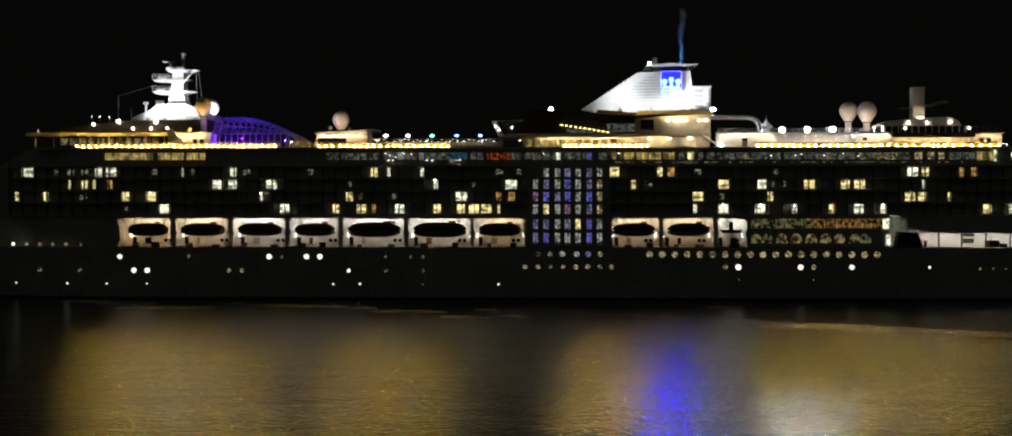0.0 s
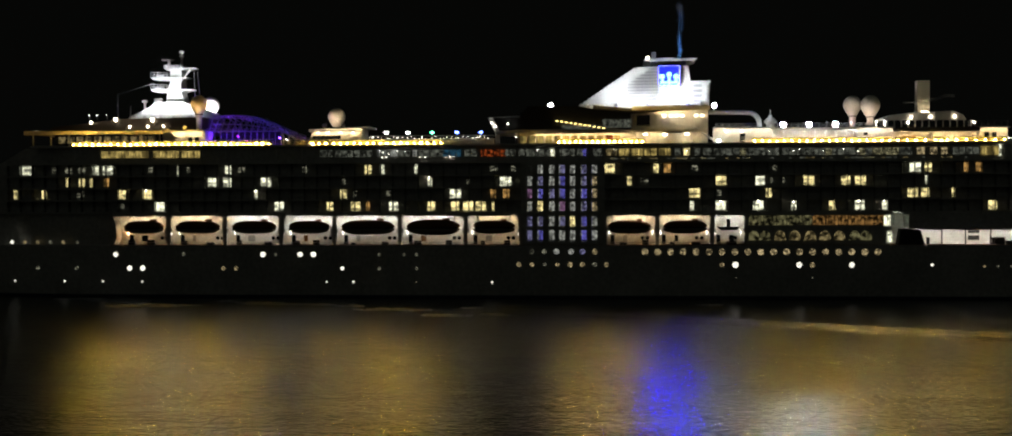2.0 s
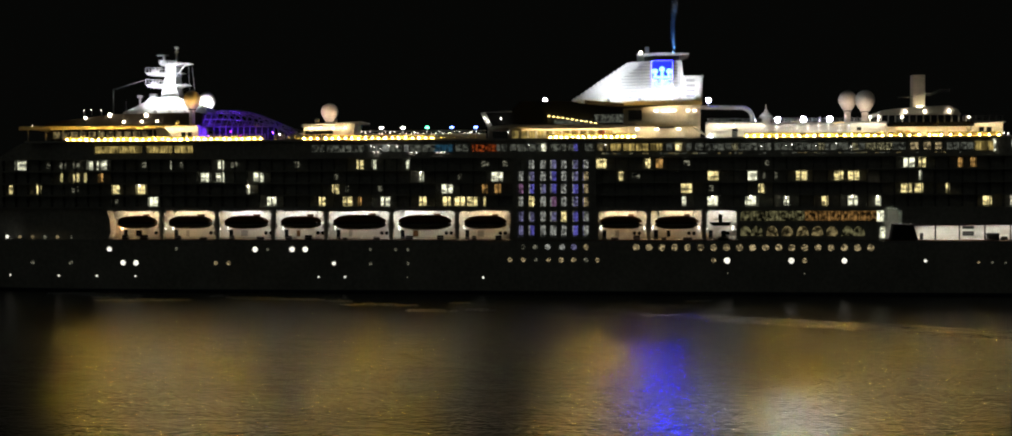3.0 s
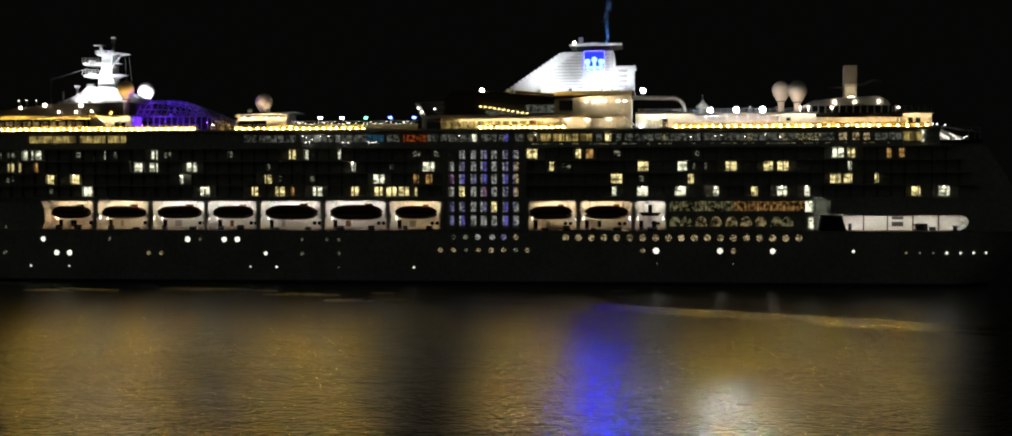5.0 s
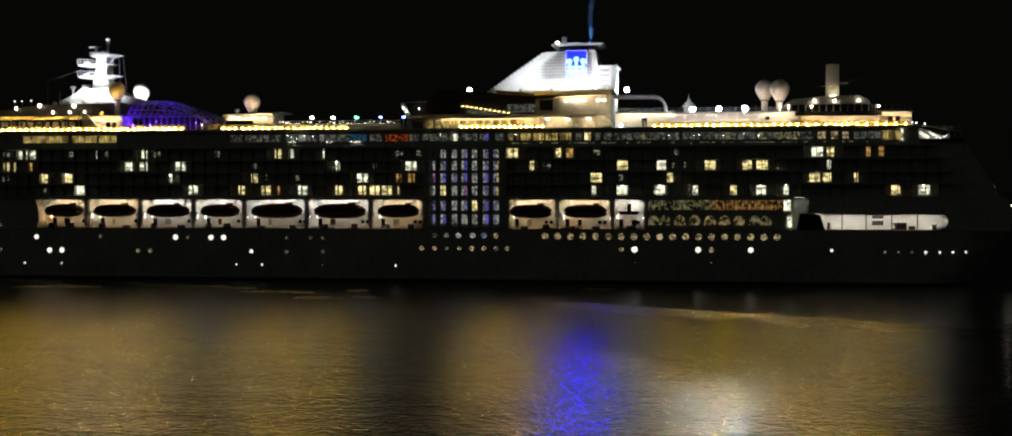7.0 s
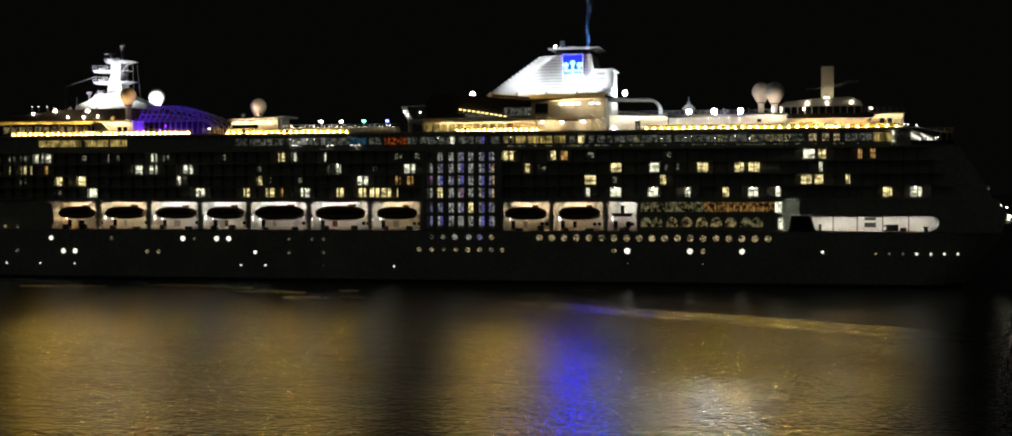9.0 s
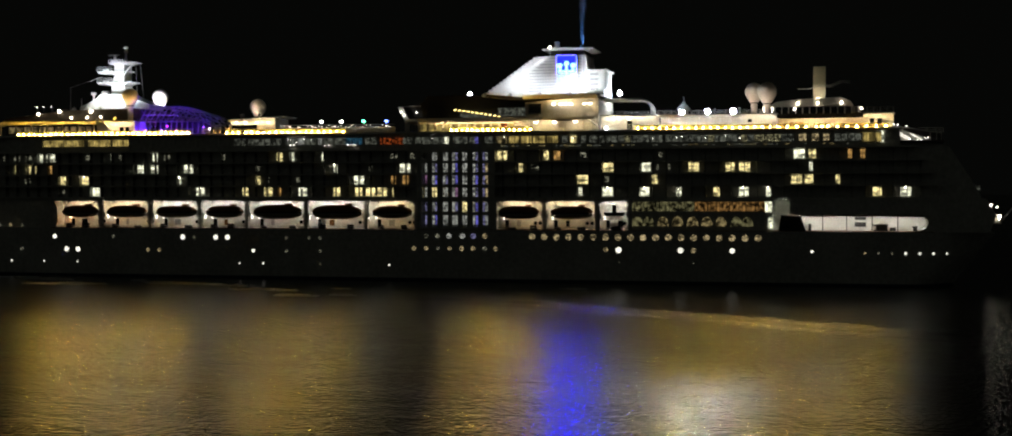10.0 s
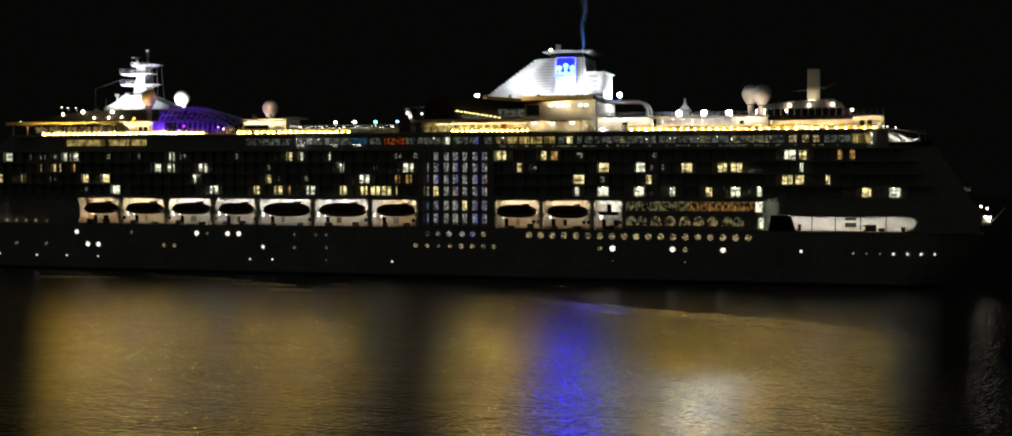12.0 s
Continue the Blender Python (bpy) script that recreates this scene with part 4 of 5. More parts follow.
# ---- funnel house ----
bm = bmesh.new()
prism(bm, [(-14.6, 41.6), (-12.8, 38.6), (17.6, 38.9), (17.6, 42.3), (10, 43.0), (5.3, 43.9), (-6.5, 43.9), (-7.5, 42.0), (-12, 41.7)], 14, 22)
prism(bm, [(-7.5, 42.0), (-7.0, 38.6), (17.6, 38.9), (17.6, 42.3), (10, 43.0), (5.3, 43.9), (-5.5, 43.9)], 5.5, 14)
sport = part("sports_deck_house", bm, DARK, ship, "dark curved sports deck house")
bm = bmesh.new()
plan = [(18.5, 3.2), (-5.0, 3.2), (-8.6, 4.6), (-11.4, 8.0), (-13.2, 12.0), (-13.8, 17.0), (-13.0, 22.0), (18.5, 22.0)]
a, b = [[bm.verts.new((x, y, z)) for x, y in plan] for z in (37.9, 38.55)]
bm.faces.new(a), bm.faces.new(b)
for i in range(8):
    bm.faces.new((a[i], a[(i + 1) % 8], b[(i + 1) % 8], b[i]))
part("gold_fascia", bm, CREAM, sport, "cream fascia with a rounded forward end")
part("arcade_wall", boxes((-8, 33, 4.8, 5.2, 35.2, 37.9)), CREAM, sport)
for i in range(12):
    part("arcade_window", boxes((-0.7, 0.7, 4.68, 4.82, 35.6, 37.2)), ROOM["g"], sport, at=(-6.6 + 1.9 * i, 0, 0))
part("red_poster", boxes((11.9, 13.4, 4.6, 4.7, 35.9, 37.3)), ROOM["o"], sport, "glowing orange-red panel")
part("arcade_lip", boxes((-5.0, 18.5, 3.14, 3.2, 37.6, 38.5)), CREAM, sport)
part("arcade_lamp", boxes((-4, 17, 4.0, 4.12, 37.82, 37.88)), lamp("arcade_strip", (1, 0.76, 0.38), 32), sport)
for i in range(11):
    k = i / 10
    part("curve_lamp", boxes((-0.26, 0.26, -0.1, 0.1, -0.1, 0.1)), lamp("curve_lamp_light", (1, 0.75, 0.25), 5) if i == 0 else bpy.data.materials["curve_lamp_light"], sport, at=(0.9 + 10.4 * k, 5.2, 40.5 - 1.65 * k ** 1.1))
part("sports_glass", boxes((2, 10.5, 5.38, 5.46, 38.7, 39.6)), ROOM["e"], sport)
part("sports_glass", boxes((11, 17.5, 5.3, 5.46, 39.0, 40.8)), ROOM["e"], sport)
bm = bmesh.new()
front = [(17.4 + 17.0 * k, 5.4 - 2.6 * math.sin(math.pi * min(1, k * 1.15))) for k in [i / 12 for i in range(13)]]
low = [bm.verts.new((x, y, 35.2)) for x, y in front] + [bm.verts.new((34.4, 28, 35.2)), bm.verts.new((17.4, 28, 35.2))]
top = [bm.verts.new((x, y, 42.0 + 0.9 * ((x - 17.4) / 17))) for x, y in front] + [bm.verts.new((34.4, 28, 42.9)), bm.verts.new((17.4, 28, 42.0))]
bm.faces.new(low), bm.faces.new(top)
for i in range(len(low)):
    j = (i + 1) % len(low)
    bm.faces.new((low[i], low[j], top[j], top[i]))
drum = part("funnel_base_house", bm, CREAM, ship, "cream curved deckhouse below the funnel")
bm = bmesh.new()
prism(bm, [(9, 43.2), (18, 42.4), (24, 42.9), (35.2, 43.2), (35.2, 43.6), (24, 43.5), (18, 43.0), (9, 43.8)], 2.0, 28)
part("house_rim", bm, DARK, drum)
for x in (24.6, 26.2, 27.4, 28.6, 31.6, 33.0):
    part("house_lamp", boxes((x - 0.3, x + 0.3, 2.2, 2.4, 41.2, 41.5)), WORK, drum)
part("house_window", boxes((18.6, 23.0, 3.4, 4.4, 39.2, 41.6)), GLASS, drum)
part("rim_lip", boxes((17.6, 34.6, 1.94, 2.0, 42.6, 43.5)), CREAM, drum)
part("rim_lamp", boxes((18.5, 34.0, 2.15, 2.25, 42.75, 42.85)), bpy.data.materials["arcade_strip"], drum)
part("awning", boxes((24.4, 28.6, 0.9, 3.2, 37.6, 38.1)), DARK, drum, "dark awning")
for x in (20.5, 24.8, 29.6):
    part("wall_lamp", boxes((x - 0.4, x + 0.4, 2.3, 2.6, 37.2, 37.45)), WORK, drum)
part("drum_lip", boxes((17.5, 34.0, 0.84, 0.9, 37.75, 38.25)), CREAM, drum)
part("drum_lamp", boxes((18.5, 33.0, 1.2, 1.3, 37.9, 38.0)), bpy.data.materials["arcade_strip"], drum)
part("drum_gallery", boxes((17.5, 34.0, 0.9, 4.6, 38.05, 38.25)), WHITE, drum)
part("house_stair", tube(bmesh.new(), ((31.4, 1.8, 38.8), (35.2, 1.8, 36.0)), 0.22, 4), WHITE, drum, "slanting stair rail")
railing(17.5, 34, 1.9, 38.3, 1.0, drum)

funnel = new("funnel")
funnel.parent = ship
tagged(funnel, "white floodlit funnel with louvres and a blue emblem")
Y0, Y1 = 11.0, 23.0
bm = bmesh.new()
low = [(4.6, 43.9), (13.5, 43.3), (31.4, 43.8)]
prism(bm, [(4.6, 43.7), (13.5, 43.3), (31.6, 43.6), (30.4, 53.2), (19.0, 53.0)], Y0 + 0.2, Y1 - 0.2)


def taper(bm):
    """The funnel narrows towards its forward edge."""
    for v in bm.verts:
        k = min(1.0, max(0.0, (23.0 - v.co.x) / 18.0))
        v.co.y = MID + (v.co.y - MID) * (1 - 0.62 * k)
    return bm


part("casing", taper(bm), WHITE, funnel)
for i in range(15):
    k = i / 15
    x, z = 4.9 + 14.0 * k, 44.0 + 9.0 * k
    b = bmesh.new()
    prism(b, [(x - 0.3, z), (x + 2.4, z), (x + 2.8, z + 0.42), (x + 0.1, z + 0.42)], Y0 - 0.15, Y1 + 0.15)
    part("stepped_louvre", taper(b), WHITE, funnel)
for i in range(12):
    z = 44.9 + 0.68 * i
    x0 = max(16.8, 4.9 + 14.0 * (z - 43.2) / 9.0 + 2.6)
    part("side_louvre", taper(boxes((x0, 23.6, Y0 - 0.16, Y0 + 0.25, z, z + 0.16))), STEEL, funnel)
for i in range(9):
    z = 46.6 + 0.7 * i
    part("side_louvre", boxes((28.4, 29.6, Y0 - 0.12, Y0 + 0.25, z, z + 0.14)), STEEL, funnel)
part("casing_seam", boxes((30.0, 30.15, Y0 - 0.02, Y0 + 0.24, 43.8, 53.0)), STEEL, funnel)
bm = bmesh.new()
prism(bm, [(20.4, 54.35), (22.0, 54.25), (30.8, 54.35), (32.2, 54.65), (32.2, 54.8), (28, 54.75), (26, 54.95), (20.4, 54.6)], Y0 - 0.4, Y1 + 0.4)
part("cap", bm, WHITE, funnel)
part("cap_neck", boxes((22.0, 30.0, Y0 + 1, Y1 - 1, 53.0, 54.3)), DARK, funnel)
part("cap_aerial", boxes((22.2, 23.2, 16.5, 17.5, 54.8, 56.8), (21.8, 22.1, 16.8, 17.2, 54.8, 55.6)), STEEL, funnel)
part("cap_lamp", ball(bmesh.new(), (21.3, 15, 55.4), 0.34, 8), WORK, funnel)
part("exhaust_pipe", turned(bmesh.new(), (28.6, 17, 54.8), [(0, 0.4), (1.0, 0.4), (1.0, 0.3), (0.9, 0.28)], 12), DARK, funnel)
# unseen blue lamp, added only to tint the smoke above the cap
part("smoke_light", turned(bmesh.new(), (28.6, 14.6, 54.95), [(0, 0.35), (0.12, 0.35)], 12), lamp("blue_smoke_fill", (0.17, 0.45, 1.0), 800), funnel, "unseen blue lamp added on the cap to light the smoke")
part("aft_casing", boxes((30.9, 34.8, Y0 + 0.6, Y1 - 0.6, 43.6, 49.5), (30.4, 35.4, Y0 + 0.3, Y1 - 0.3, 49.5, 49.75), (34.9, 35.1, Y0 + 0.5, Y0 + 0.7, 43.6, 50)), WHITE, funnel)
for i in range(4):
    part("vent_opening", boxes((31.4, 33.4, Y0 + 0.45, Y0 + 0.62, 44.9 + 1.15 * i, 45.5 + 1.15 * i)), STEEL, funnel)
E0 = Y0 - 0.05
# added surround and backing keep the panel's blue light off the casing
part("emblem_frame", boxes((23.6, 23.85, E0 - 0.4, E0 + 0.04, 46.8, 53.0), (28.25, 28.5, E0 - 0.4, E0 + 0.04, 46.8, 53.0), (23.6, 28.5, E0 - 0.4, E0 + 0.04, 53.0, 53.15), (23.6, 28.5, E0 - 0.4, E0 + 0.04, 46.6, 46.8)), WHITE, funnel, "deep white surround added to keep the emblem's blue light off the funnel")
part("emblem_backing", boxes((23.6, 28.5, E0 + 0.04, E0 + 1.0, 46.6, 53.15)), WHITE, funnel)
part("emblem_panel", boxes((23.86, 28.24, E0, E0 + 0.036, 48.9, 52.99)), LOGO, funnel, "royal blue glowing emblem panel")
bm = bmesh.new()
# three rounded heads on stems over a curved bar, an anchor-like hook below
for x, z in ((24.5, 50.7), (26.05, 51.15), (27.6, 50.7)):
    disc_y(bm, 0.62, 0, 0.08, 14)
    for v in list(bm.verts)[-28:]:
        v.co += Vector((x, E0 - 0.25, z))
for x0, x1, z0, z1 in ((24.25, 24.85, 49.5, 50.4), (25.75, 26.35, 47.0, 50.8), (27.3, 27.85, 49.5, 50.4), (24.1, 28.0, 49.1, 49.65), (24.9, 25.75, 47.2, 47.6), (26.35, 27.2, 47.2, 47.6), (24.5, 24.95, 47.5, 48.2), (27.15, 27.6, 47.5, 48.2)):
    box(bm, x0, x1, E0 - 0.25, E0 - 0.17, z0, z1)
part("emblem", bm, LOGO_W, funnel, "pale glowing emblem")
for x, d in ((8, 12), (14, 17), (21, 21.5), (28, 27.5)):
    floodlight(funnel, (x, 4.6, 43.8), (d, 11, 48.4), 0.46)
floodlight(funnel, (30.2, 5.2, 43.8), (30.0, 11, 49.0), 0.4)
floodlight(funnel, (33.2, 8.0, 44.4), (32.8, 11.6, 47.0), 0.26)
for x, y, z in ((-1.6, 29.1, 45.6), (36.9, 21.4, 44.8)):
    ob = part("mast_flood", turned(bmesh.new(), (x, y, 43.0), [(0, 0.12), (z - 43.0 - 0.4, 0.1)], 8), STEEL, ship, "flood lamp on a pole")
    part("flood_bulb", ball(bmesh.new(), (x, y, z), 0.5, 16), lamp("pole_flood_light", (0.9, 0.95, 1.0), 210) if x < 0 else lamp("pole_flood_bright", (0.86, 0.95, 1.0), 480), ob)

# ---- aft pool deck ----
aft = part("aft_deck_wall", boxes((35.4, 48.3, 3.0, 3.4, 35.2, 38.6), (66.4, 74.6, 2.6, 9, 35.2, 38.5), (48.3, 66.4, 7.4, 7.8, 35.2, 38.2)), CREAM, ship, "cream walls along the aft pool deck")
for z in (38.1, 36.9):
    part("screen_beam", tube(bmesh.new(), ((48.0, 2.2, z), (67, 2.2, z)), 0.09 if z > 38 else 0.05, 4), WHITE, aft)
for i in range(9):
    part("screen_post", boxes((48.4 + 2.25 * i - 0.12, 48.4 + 2.25 * i + 0.12, 2.1, 2.3, 35.3, 38.1)), WHITE, aft)
railing(36, 72, 4.0, 38.5, 1.1, aft, bars=4)
part("upper_walkway", boxes((48, 66.3, 1.0, 6.5, 38.25, 38.5)), WHITE, aft)
part("aft_door", boxes((41.2, 42.4, 2.88, 3.0, 35.3, 37.4)), GLASS, aft)
part("aft_hatch", boxes((67.9, 68.8, 2.48, 2.62, 36.8, 37.5)), GLASS, aft)
pool_strip = lamp("pool_deck_strip", (1.0, 0.92, 0.74), 42)
part("walkway_lamp", boxes((49, 66, 1.3, 1.4, 38.16, 38.22)), lamp("walkway_strip", (1.0, 0.97, 0.88), 120), aft)
part("eave", boxes((35.4, 48.3, 1.6, 3.4, 38.62, 38.75)), WHITE, aft)
part("eave_lamp", boxes((36, 48, 1.9, 2.0, 38.54, 38.6)), pool_strip, aft)
part("eave_lip", boxes((35.4, 48.3, 1.58, 1.66, 38.4, 38.75)), WHITE, aft)
part("eave_lip", boxes((66.4, 74.4, 1.18, 1.26, 38.28, 38.64)), WHITE, aft)
part("walkway_lip", boxes((48, 66.3, 0.92, 1.0, 38.0, 38.5)), WHITE, aft)
part("eave", boxes((66.4, 74.4, 1.2, 2.8, 38.52, 38.64)), WHITE, aft)
part("eave_lamp", boxes((67, 74, 1.5, 1.6, 38.44, 38.5)), pool_strip, aft)
part("wall_lamp", ball(bmesh.new(), (38.2, 2.8, 37.9), 0.22, 8), WORK, aft)
part("wall_lamp", ball(bmesh.new(), (41.6, 2.8, 37.9), 0.22, 8), WORK, aft)
part("wall_lamp", ball(bmesh.new(), (36.6, 2.8, 35.8), 0.28, 8), lamp("low_cool_lamp", (0.8, 0.9, 1.0), 40), aft)
for y in (8.0, 13.0):
    pts = [(34.5, y, 42.5), (43.0, y, 42.4)] + [(43.6 + 2.6 * math.sin(a), y, 39.8 + 2.6 * math.cos(a)) for a in [math.pi / 2 * k / 6 for k in range(7)]] + [(46.2, y, 35.4)]
    part("arched_pipe_frame", tube(bmesh.new(), pts, 0.3, 8), WHITE, aft, "white bent tube arch", smooth=True)
part("vent_turret", turned(bmesh.new(), (51.0, 32.5, 35.2), [(0, 1.05), (5.9, 1.05), (6.0, 1.5), (6.5, 1.6), (6.7, 1.1), (7.1, 1.0), (7.3, 0.5), (7.9, 0.35), (8.0, 0.1), (9.2, 0.07)], 12), WHITE, ship, "small white vent turret with a finial")
for x in (52.2, 58.0, 63.9):
    ob = part("deck_floodlight", turned(bmesh.new(), (x, 16.6, 35.2), [(0, 0.14), (4.3, 0.12)], 8), STEEL, ship, "bright flood lamp over the pool")
    floodlight(ob, (x, 16.2, 40.0), (x - 4, -50, {52.2: 6, 58.0: 13, 63.9: 20}[x]), 1.0, SPOT)
for x in (60.5, 66.0, 71.2, 73.0):
    part("small_lamp_post", boxes((x - 0.05, x + 0.05, 5.9, 6.0, 38.4, 39.8), (x - 0.14, x + 0.14, 5.8, 6.1, 39.8, 40.1)), WORK if x > 70 else STEEL, aft)
radome("radome", (71.5, 15.0, 44.2), 2.2, 38.5, ship, "beige satellite dome on a thick foot")
floodlight(ship, (70.4, 10.6, 38.9), (71.4, 14.6, 43.6), 0.52, WARM_FLOOD)
floodlight(ship, (66.6, 15.4, 38.9), (68.2, 19.6, 43.6), 0.46, WARM_FLOOD)
radome("radome", (68.4, 20.4, 44.6), 2.1, 38.5, ship, "beige satellite dome on a thick foot")

# ---- aft lounge, gallery and its stair to the stern ----
lounge = part("aft_lounge", boxes((73.5, 92.0, 6.0, 28, 38.6, 40.2)), GLASS, ship, "glazed aft lounge under a curved pale roof")
bm = bmesh.new()
prism(bm, [(72.6, 40.2), (90.5, 40.2), (89.8, 41.3), (87.8, 42.2), (80, 41.9), (74.0, 41.3), (72.6, 40.6)], 5.4, 28)
part("lounge_roof", bm, CREAM, lounge)
for i in range(13):
    x = 73.6 + 1.5 * i
    part("lounge_post", boxes((x - 0.1, x + 0.1, 5.8, 6.0, 38.6, 40.2)), WHITE, lounge)
for x, z in ((78.6, 40.9), (82.8, 40.9), (87.9, 41.0), (77.9, 39.7), (92.1, 39.7)):
    part("lounge_lamp", ball(bmesh.new(), (x, 5.1, z), 0.26, 8), WORK, lounge)
gal = part("aft_gallery", boxes((74.6, 92.4, 7.0, 7.4, 35.2, 37.8), (92.0, 98.8, 3.4, 20, 35.2, 38.5)), CREAM, ship, "open aft gallery and cream end house")
part("gallery_canopy", boxes((74.2, 92.4, 1.6, 8, 37.8, 38.5)), DARK, gal)
part("canopy_lip", boxes((74.2, 92.4, 1.54, 1.6, 37.5, 38.5)), DARK, gal)
part("gallery_strip", boxes((75.5, 91.5, 5.2, 5.35, 37.7, 37.78)), bpy.data.materials["gallery_strip"], gal)
for i in range(8):
    part("gallery_post", boxes((75.5 + 2.35 * i - 0.1, 75.5 + 2.35 * i + 0.1, 1.9, 2.1, 35.3, 37.8)), WHITE, gal)
# amber light is put into the table itself as glow
part("gallery_table", boxes((76.8, 79.8, 5.6, 6.4, 35.3, 36.8)), ROOM["a"], gal)
for x in (94.3, 95.9):
    part("end_window", boxes((-0.5, 0.5, 3.28, 3.42, 36.3, 37.4)), GLASS, gal, at=(x, 0, 0))
railing(90.5, 98.8, 3.6, 38.5, 1.3, gal)
part("end_eave", boxes((92.0, 99.0, 2.0, 3.5, 38.5, 38.62)), WHITE, gal)
part("end_eave_lip", boxes((92.0, 99.0, 1.92, 2.0, 38.25, 38.62)), WHITE, gal)
part("end_eave_lamp", boxes((92.3, 98.6, 2.3, 2.4, 38.42, 38.48)), bpy.data.materials["gallery_strip"], gal)
col = part("ornament_column", boxes((81.8, 84.5, 14, 17, 42.0, 49.6)), CREAM, ship, "square pale column with a wavy ornament")
pts = [(78.4 + 0.6 * i, 13.4, 44.6 + (0.0 if i < 4 else 0.12 * (i - 4)) + 0.22 * math.sin(i * 0.9) * (i > 7)) for i in range(20)]
part("wavy_ornament", tube(bmesh.new(), pts, 0.12, 5), STEEL, col)
part("wavy_ornament", tube(bmesh.new(), [(x, y, z - 0.35) for x, y, z in pts[8:]], 0.08, 5), STEEL, col)
part("column_lamp", boxes((82.4, 83.6, 11.6, 12.2, 42.3, 42.45)), lamp("column_uplight", (1.0, 0.86, 0.56), 26), col)
bm = bmesh.new()
prism(bm, [(98.6, 35.3), (104, 35.1), (109.0, 33.9), (109.0, 32.4), (106.5, 32.2), (100.5, 34.2)], 5, 26)
part("stern_terrace", bm, DARK, ship, "dark sloping terrace at the stern")
for x, z in ((97.3, 35.9), (98.8, 36.0), (99.6, 35.9), (101.4, 35.7)):
    part("terrace_lamp", ball(bmesh.new(), (x, 2.4, z), 0.12, 8), WORK_COOL, ship)
# added plate: keeps the terrace lamps from lighting the stern plating below
part("terrace_deck", boxes((98.6, 109.0, 1.6, 4.9, 31.9, 32.2), (98.6, 109.0, 1.6, 1.7, 32.2, 32.5)), DARK, ship, "dark plate added under the terrace lamps to block their light")
# self-glowing bars stand in for the light on the sloping stair
stair_glow_bar = lamp("stair_glow_bar", (1, 0.94, 0.82), 1.6)
for a, b in (((98.7, 34.5), (101.6, 32.8)), ((99.3, 34.6), (102.2, 32.9)), ((102.2, 34.0), (104.6, 32.6))):
    part("terrace_handrail_lamp", tube(bmesh.new(), ((a[0], 2.3, a[1]), (b[0], 2.3, b[1])), 0.1, 5), stair_glow_bar, ship, "slanting bar that glows in place of light on the stair")
for x, z in ((103.0, 33.4), (103.7, 32.7), (104.5, 32.5), (105.3, 33.0), (105.8, 33.2), (102.0, 32.8)):
    part("terrace_lamp", ball(bmesh.new(), (x, 2.3, z), 0.1, 8), WORK_COOL, ship)
part("terrace_canopy", tube(bmesh.new(), ((98.8, 2.4, 35.4), (102, 2.4, 35.2), (106.0, 2.4, 34.4), (108.6, 2.4, 34.1)), 0.09, 5), WHITE, ship, "thin white canopy edge")
for x in (106.3, 107.6, 108.6):
    part("terrace_post", boxes((x - 0.07, x + 0.07, 2.3, 2.5, 32.6, 34.2)), WHITE, ship)
railing(104, 109.2, 5.2, 34.2, 1.1, ship)
# stern terraces round the corner, flagstaff
part("stern_glow_window", boxes((115.6, 117.2, 9.0, 10.4, 22.0, 22.8)), ROOM["e"], ship, "dim amber stern window")
part("stern_balcony", boxes((116.6, 121.4, 8.0, 24, 14.6, 15.2), (117.2, 121.0, 9.0, 9.2, 15.2, 16.6)), WHITE, ship, "lit stern balcony")
for x, y, z, r in ((119.3, 8.2, 18.6, 0.22), (120.6, 8.2, 18.2, 0.16), (120.2, 8.0, 16.4, 0.2), (121.2, 8.6, 16.2, 0.3), (121.0, 8.0, 15.6, 0.15)):
    part("stern_lamp", ball(bmesh.new(), (x, y, z), r, 8), WORK, ship)
part("flagstaff", tube(bmesh.new(), ((121.6, 10, 15.2), (124.4, 10, 18.4)), 0.1, 5), WHITE, ship, "white flagstaff leaning aft")

# ---- funnel smoke: wisps that rise from the pipe and drift ----
puffs = []
for i in range(9):
    rng = random.Random(40 + i)
    bm = bmesh.new()
    n = 8
    rings = []
    for j in range(n + 1):
        u = j / n
        r = (0.22 + 0.42 * math.sin(math.pi * min(1, u * 1.1)) ** 0.8) * (0.5 + 0.10 * i)
        cx, cy = 0.25 * math.sin(3 * u + i), 0.2 * math.cos(4 * u + i)
        rings.append([bm.verts.new((cx + r * math.cos(2 * math.pi * k / 10) * rng.uniform(0.7, 1.3), cy + r * math.sin(2 * math.pi * k / 10) * rng.uniform(0.7, 1.3), 2.6 * u)) for k in range(10)])
    for a, b in zip(rings, rings[1:]):
        for k in range(10):
            bm.faces.new((a[k], a[(k + 1) % 10], b[(k + 1) % 10], b[k]))
    puff = new("smoke_wisp", mesh_of("smoke_wisp", bm, SMOKE, True))
    tagged(puff, "thin bluish wisp of smoke over the funnel", "smoke", "funnel smoke")
    puffs.append(puff)

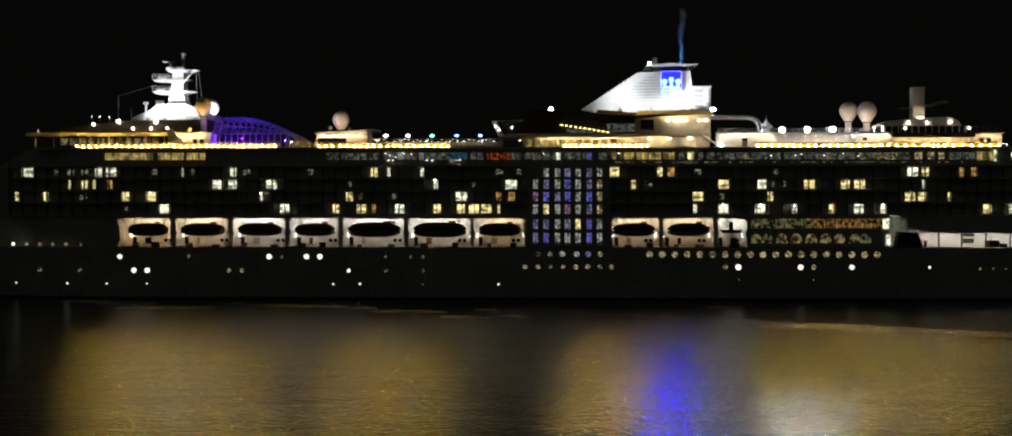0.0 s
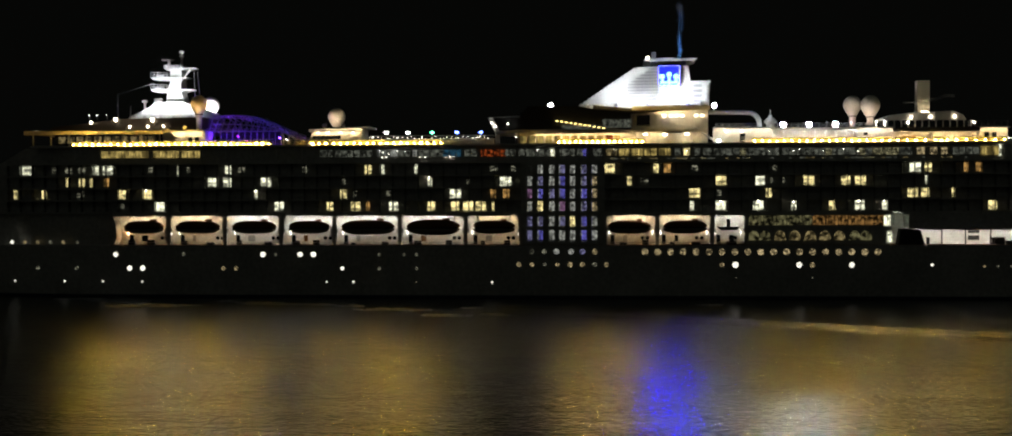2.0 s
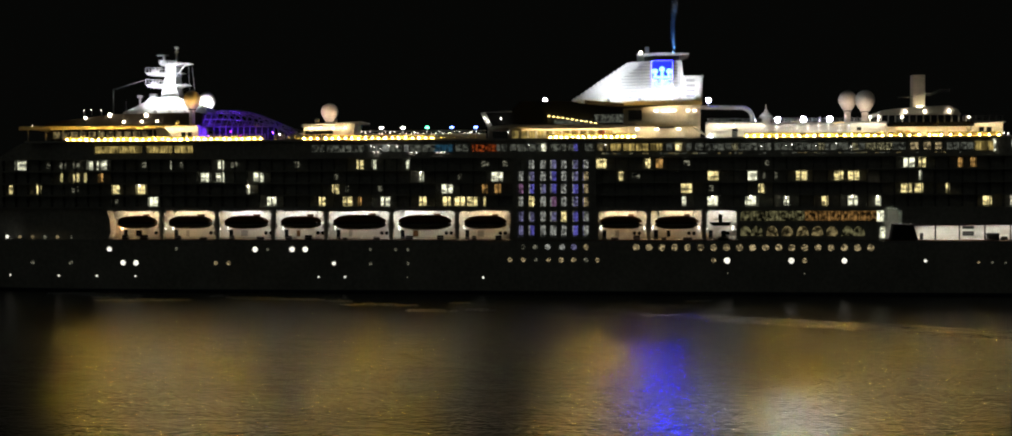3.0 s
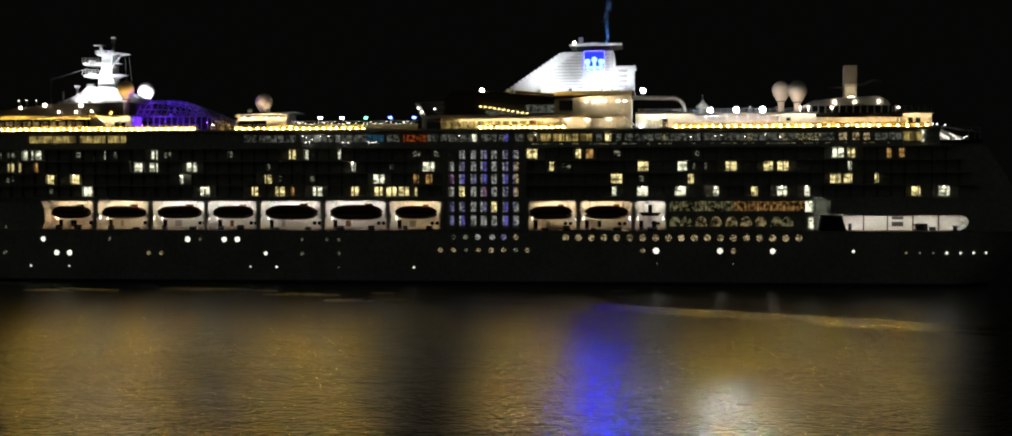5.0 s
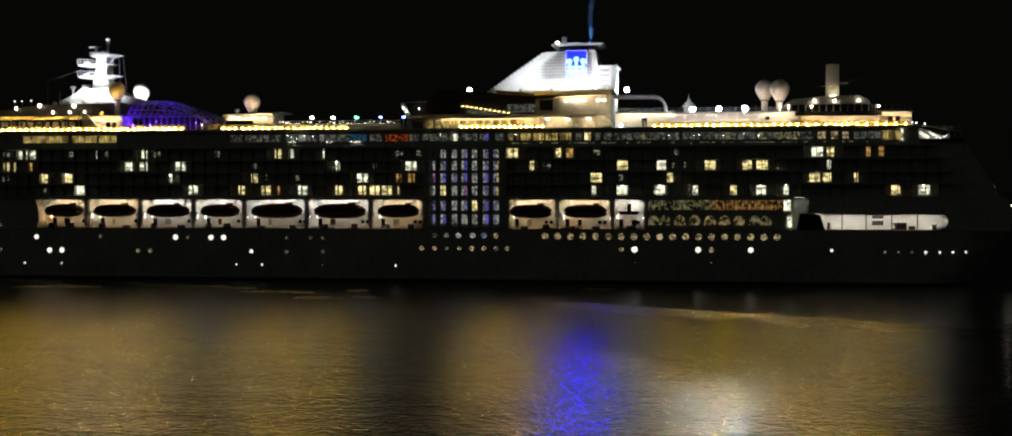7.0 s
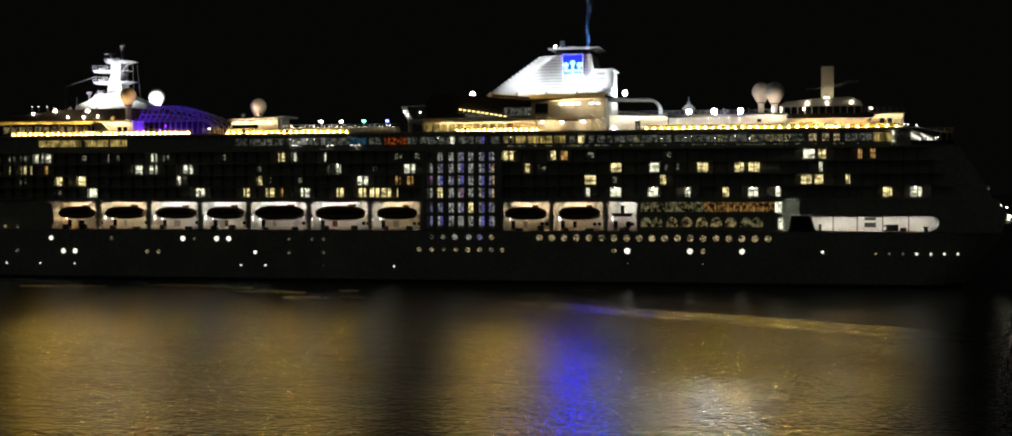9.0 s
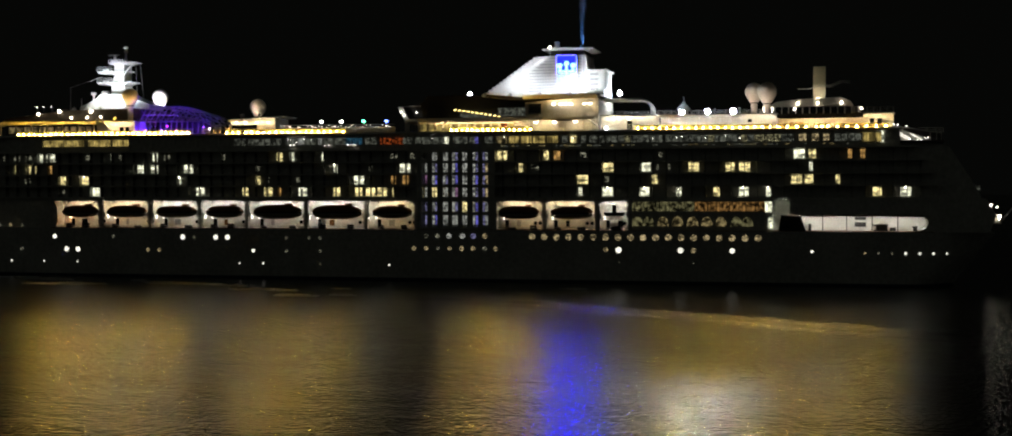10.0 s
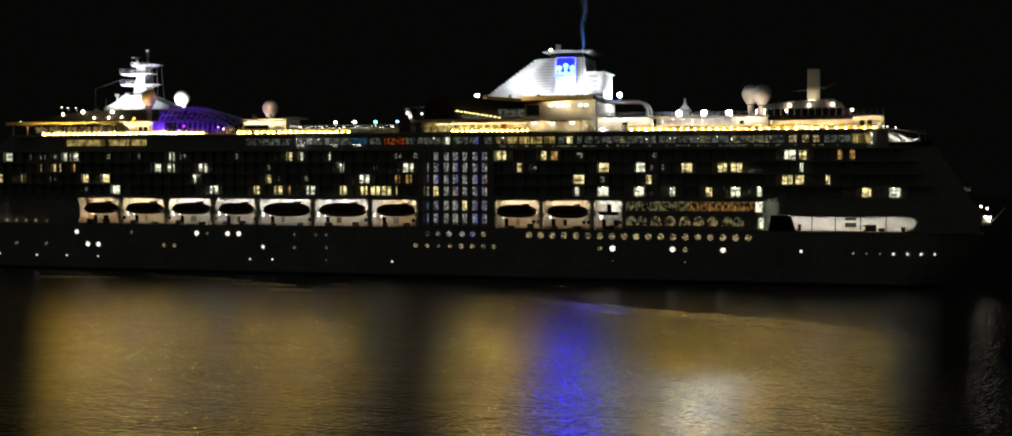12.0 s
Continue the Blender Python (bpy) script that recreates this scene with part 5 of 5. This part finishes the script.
# ---- pale streaks along the hull and the wake's long crest ----
def pale_hump(bm, x, y, length, width, rng):
    """A low ragged pale hump on the water, drawn out along the ship's course."""
    n, rows = 10, []
    for i in range(n + 1):
        u = -1 + 2 * i / n
        w = width * math.sqrt(max(0.02, 1 - u * u)) * rng.uniform(0.6, 1.2)
        y0 = y + rng.uniform(-0.3, 0.3) * width
        rows.append([bm.verts.new((x + length * u + rng.uniform(-0.3, 0.3), y0 + w * v, WATER - 0.04 + (0.10 + 0.30 * rng.random()) * (1 - v * v))) for v in (-1, -0.5, 0, 0.5, 1)])
    for a, b in zip(rows, rows[1:]):
        for k in range(4):
            bm.faces.new((a[k], a[k + 1], b[k + 1], b[k]))


# pale humps stand in for the bright streaks on the water by the hull
bm = bmesh.new()
rng = random.Random(5)
for x, y, length, width in ((-95, -12.5, 7, 2.2), (-88, -15, 4, 1.5), (-84, -26, 7, 2.5), (-76, -27, 5, 2), (-60, -19, 7, 2.2), (-54, -21.5, 9, 2.6), (-47, -23.4, 6, 2.6), (-40, -26, 4, 1.6), (-33, -33, 7, 2.4), (-27, -36, 4, 1.5), (-19, -47, 6, 2.2), (-8, -46, 4, 1.6), (34, -20, 3, 1.4), (-104, -9, 6, 2), (-68, -14, 3, 1.2), (-15, -30, 3, 1.2)):
    for q in range(3):
        pale_hump(bm, x + rng.uniform(-0.5, 0.5) * length, y + rng.uniform(-1, 1) * width, length * rng.uniform(0.3, 0.8), width * rng.uniform(0.3, 0.7), rng)
pale_streaks = new("hull_wash", mesh_of("hull_wash", bm, PALE_WATER))
tagged(pale_streaks, "pale ragged streaks on the water beside the moving hull", "foam", kind="stuff")


def crest(x0, y0, x1, y1, width, height, seed):
    bm = bmesh.new()
    rng = random.Random(seed)
    rows = []
    n = 70
    d = Vector((x1 - x0, y1 - y0, 0)).normalized()
    s = Vector((d.y, -d.x, 0))
    for i in range(n + 1):
        u = i / n
        p = Vector((x0 + (x1 - x0) * u, y0 + (y1 - y0) * u + 2.5 * math.sin(u * 5), WATER))
        h = height * math.sin(math.pi * u) ** 0.6 * (0.7 + 0.5 * noise.noise((u * 9, seed, 0)))
        rows.append([bm.verts.new(p + s * (width * (k - 4) / 4) + Vector((0, 0, -0.05 + h * (0.5 + 0.5 * math.cos(math.pi * (k - 4) / 4))))) for k in range(9)])
    for a, b in zip(rows, rows[1:]):
        for k in range(8):
            bm.faces.new((a[k], a[k + 1], b[k + 1], b[k]))
    ob = new("wake_crest", mesh_of("wake_crest", bm, SEA, True))
    return tagged(ob, "long smooth wave crest of the ship's wake", "wave", kind="stuff")


crests = [crest(0, -43, 118, -100, 5.0, 0.8, 1), crest(10, -52, 112, -108, 3.0, 0.5, 6), crest(-70, -12, 60, -44, 2.5, 0.22, 2), crest(-112, -2.5, -84, -5.5, 1.6, 0.35, 3), crest(-66, -5, -42, -8.5, 1.6, 0.3, 4), crest(30, -8, 60, -12, 1.6, 0.25, 5)]


def motions():
    """The ship sails ahead; its wake keeps pace, and the smoke climbs from the pipe."""
    walk(ship, SAIL)
    walk(pale_streaks, SAIL)
    for c in crests:
        walk(c, SAIL)
    for i, puff in enumerate(puffs):
        rows = []
        for t, m in SAIL:
            sway = 0.18 * math.sin(1.7 * t + i) * (0.3 + 0.12 * i)
            lift = 0.35 * math.sin(1.1 * t + 0.8 * i)
            rows.append((t, m @ pose(28.65 + sway + 0.03 * i, 17, 55.6 + 1.25 * i + lift, 0, 0, 25 * math.sin(0.9 * t + i))))
        walk(puff, rows)


motions()
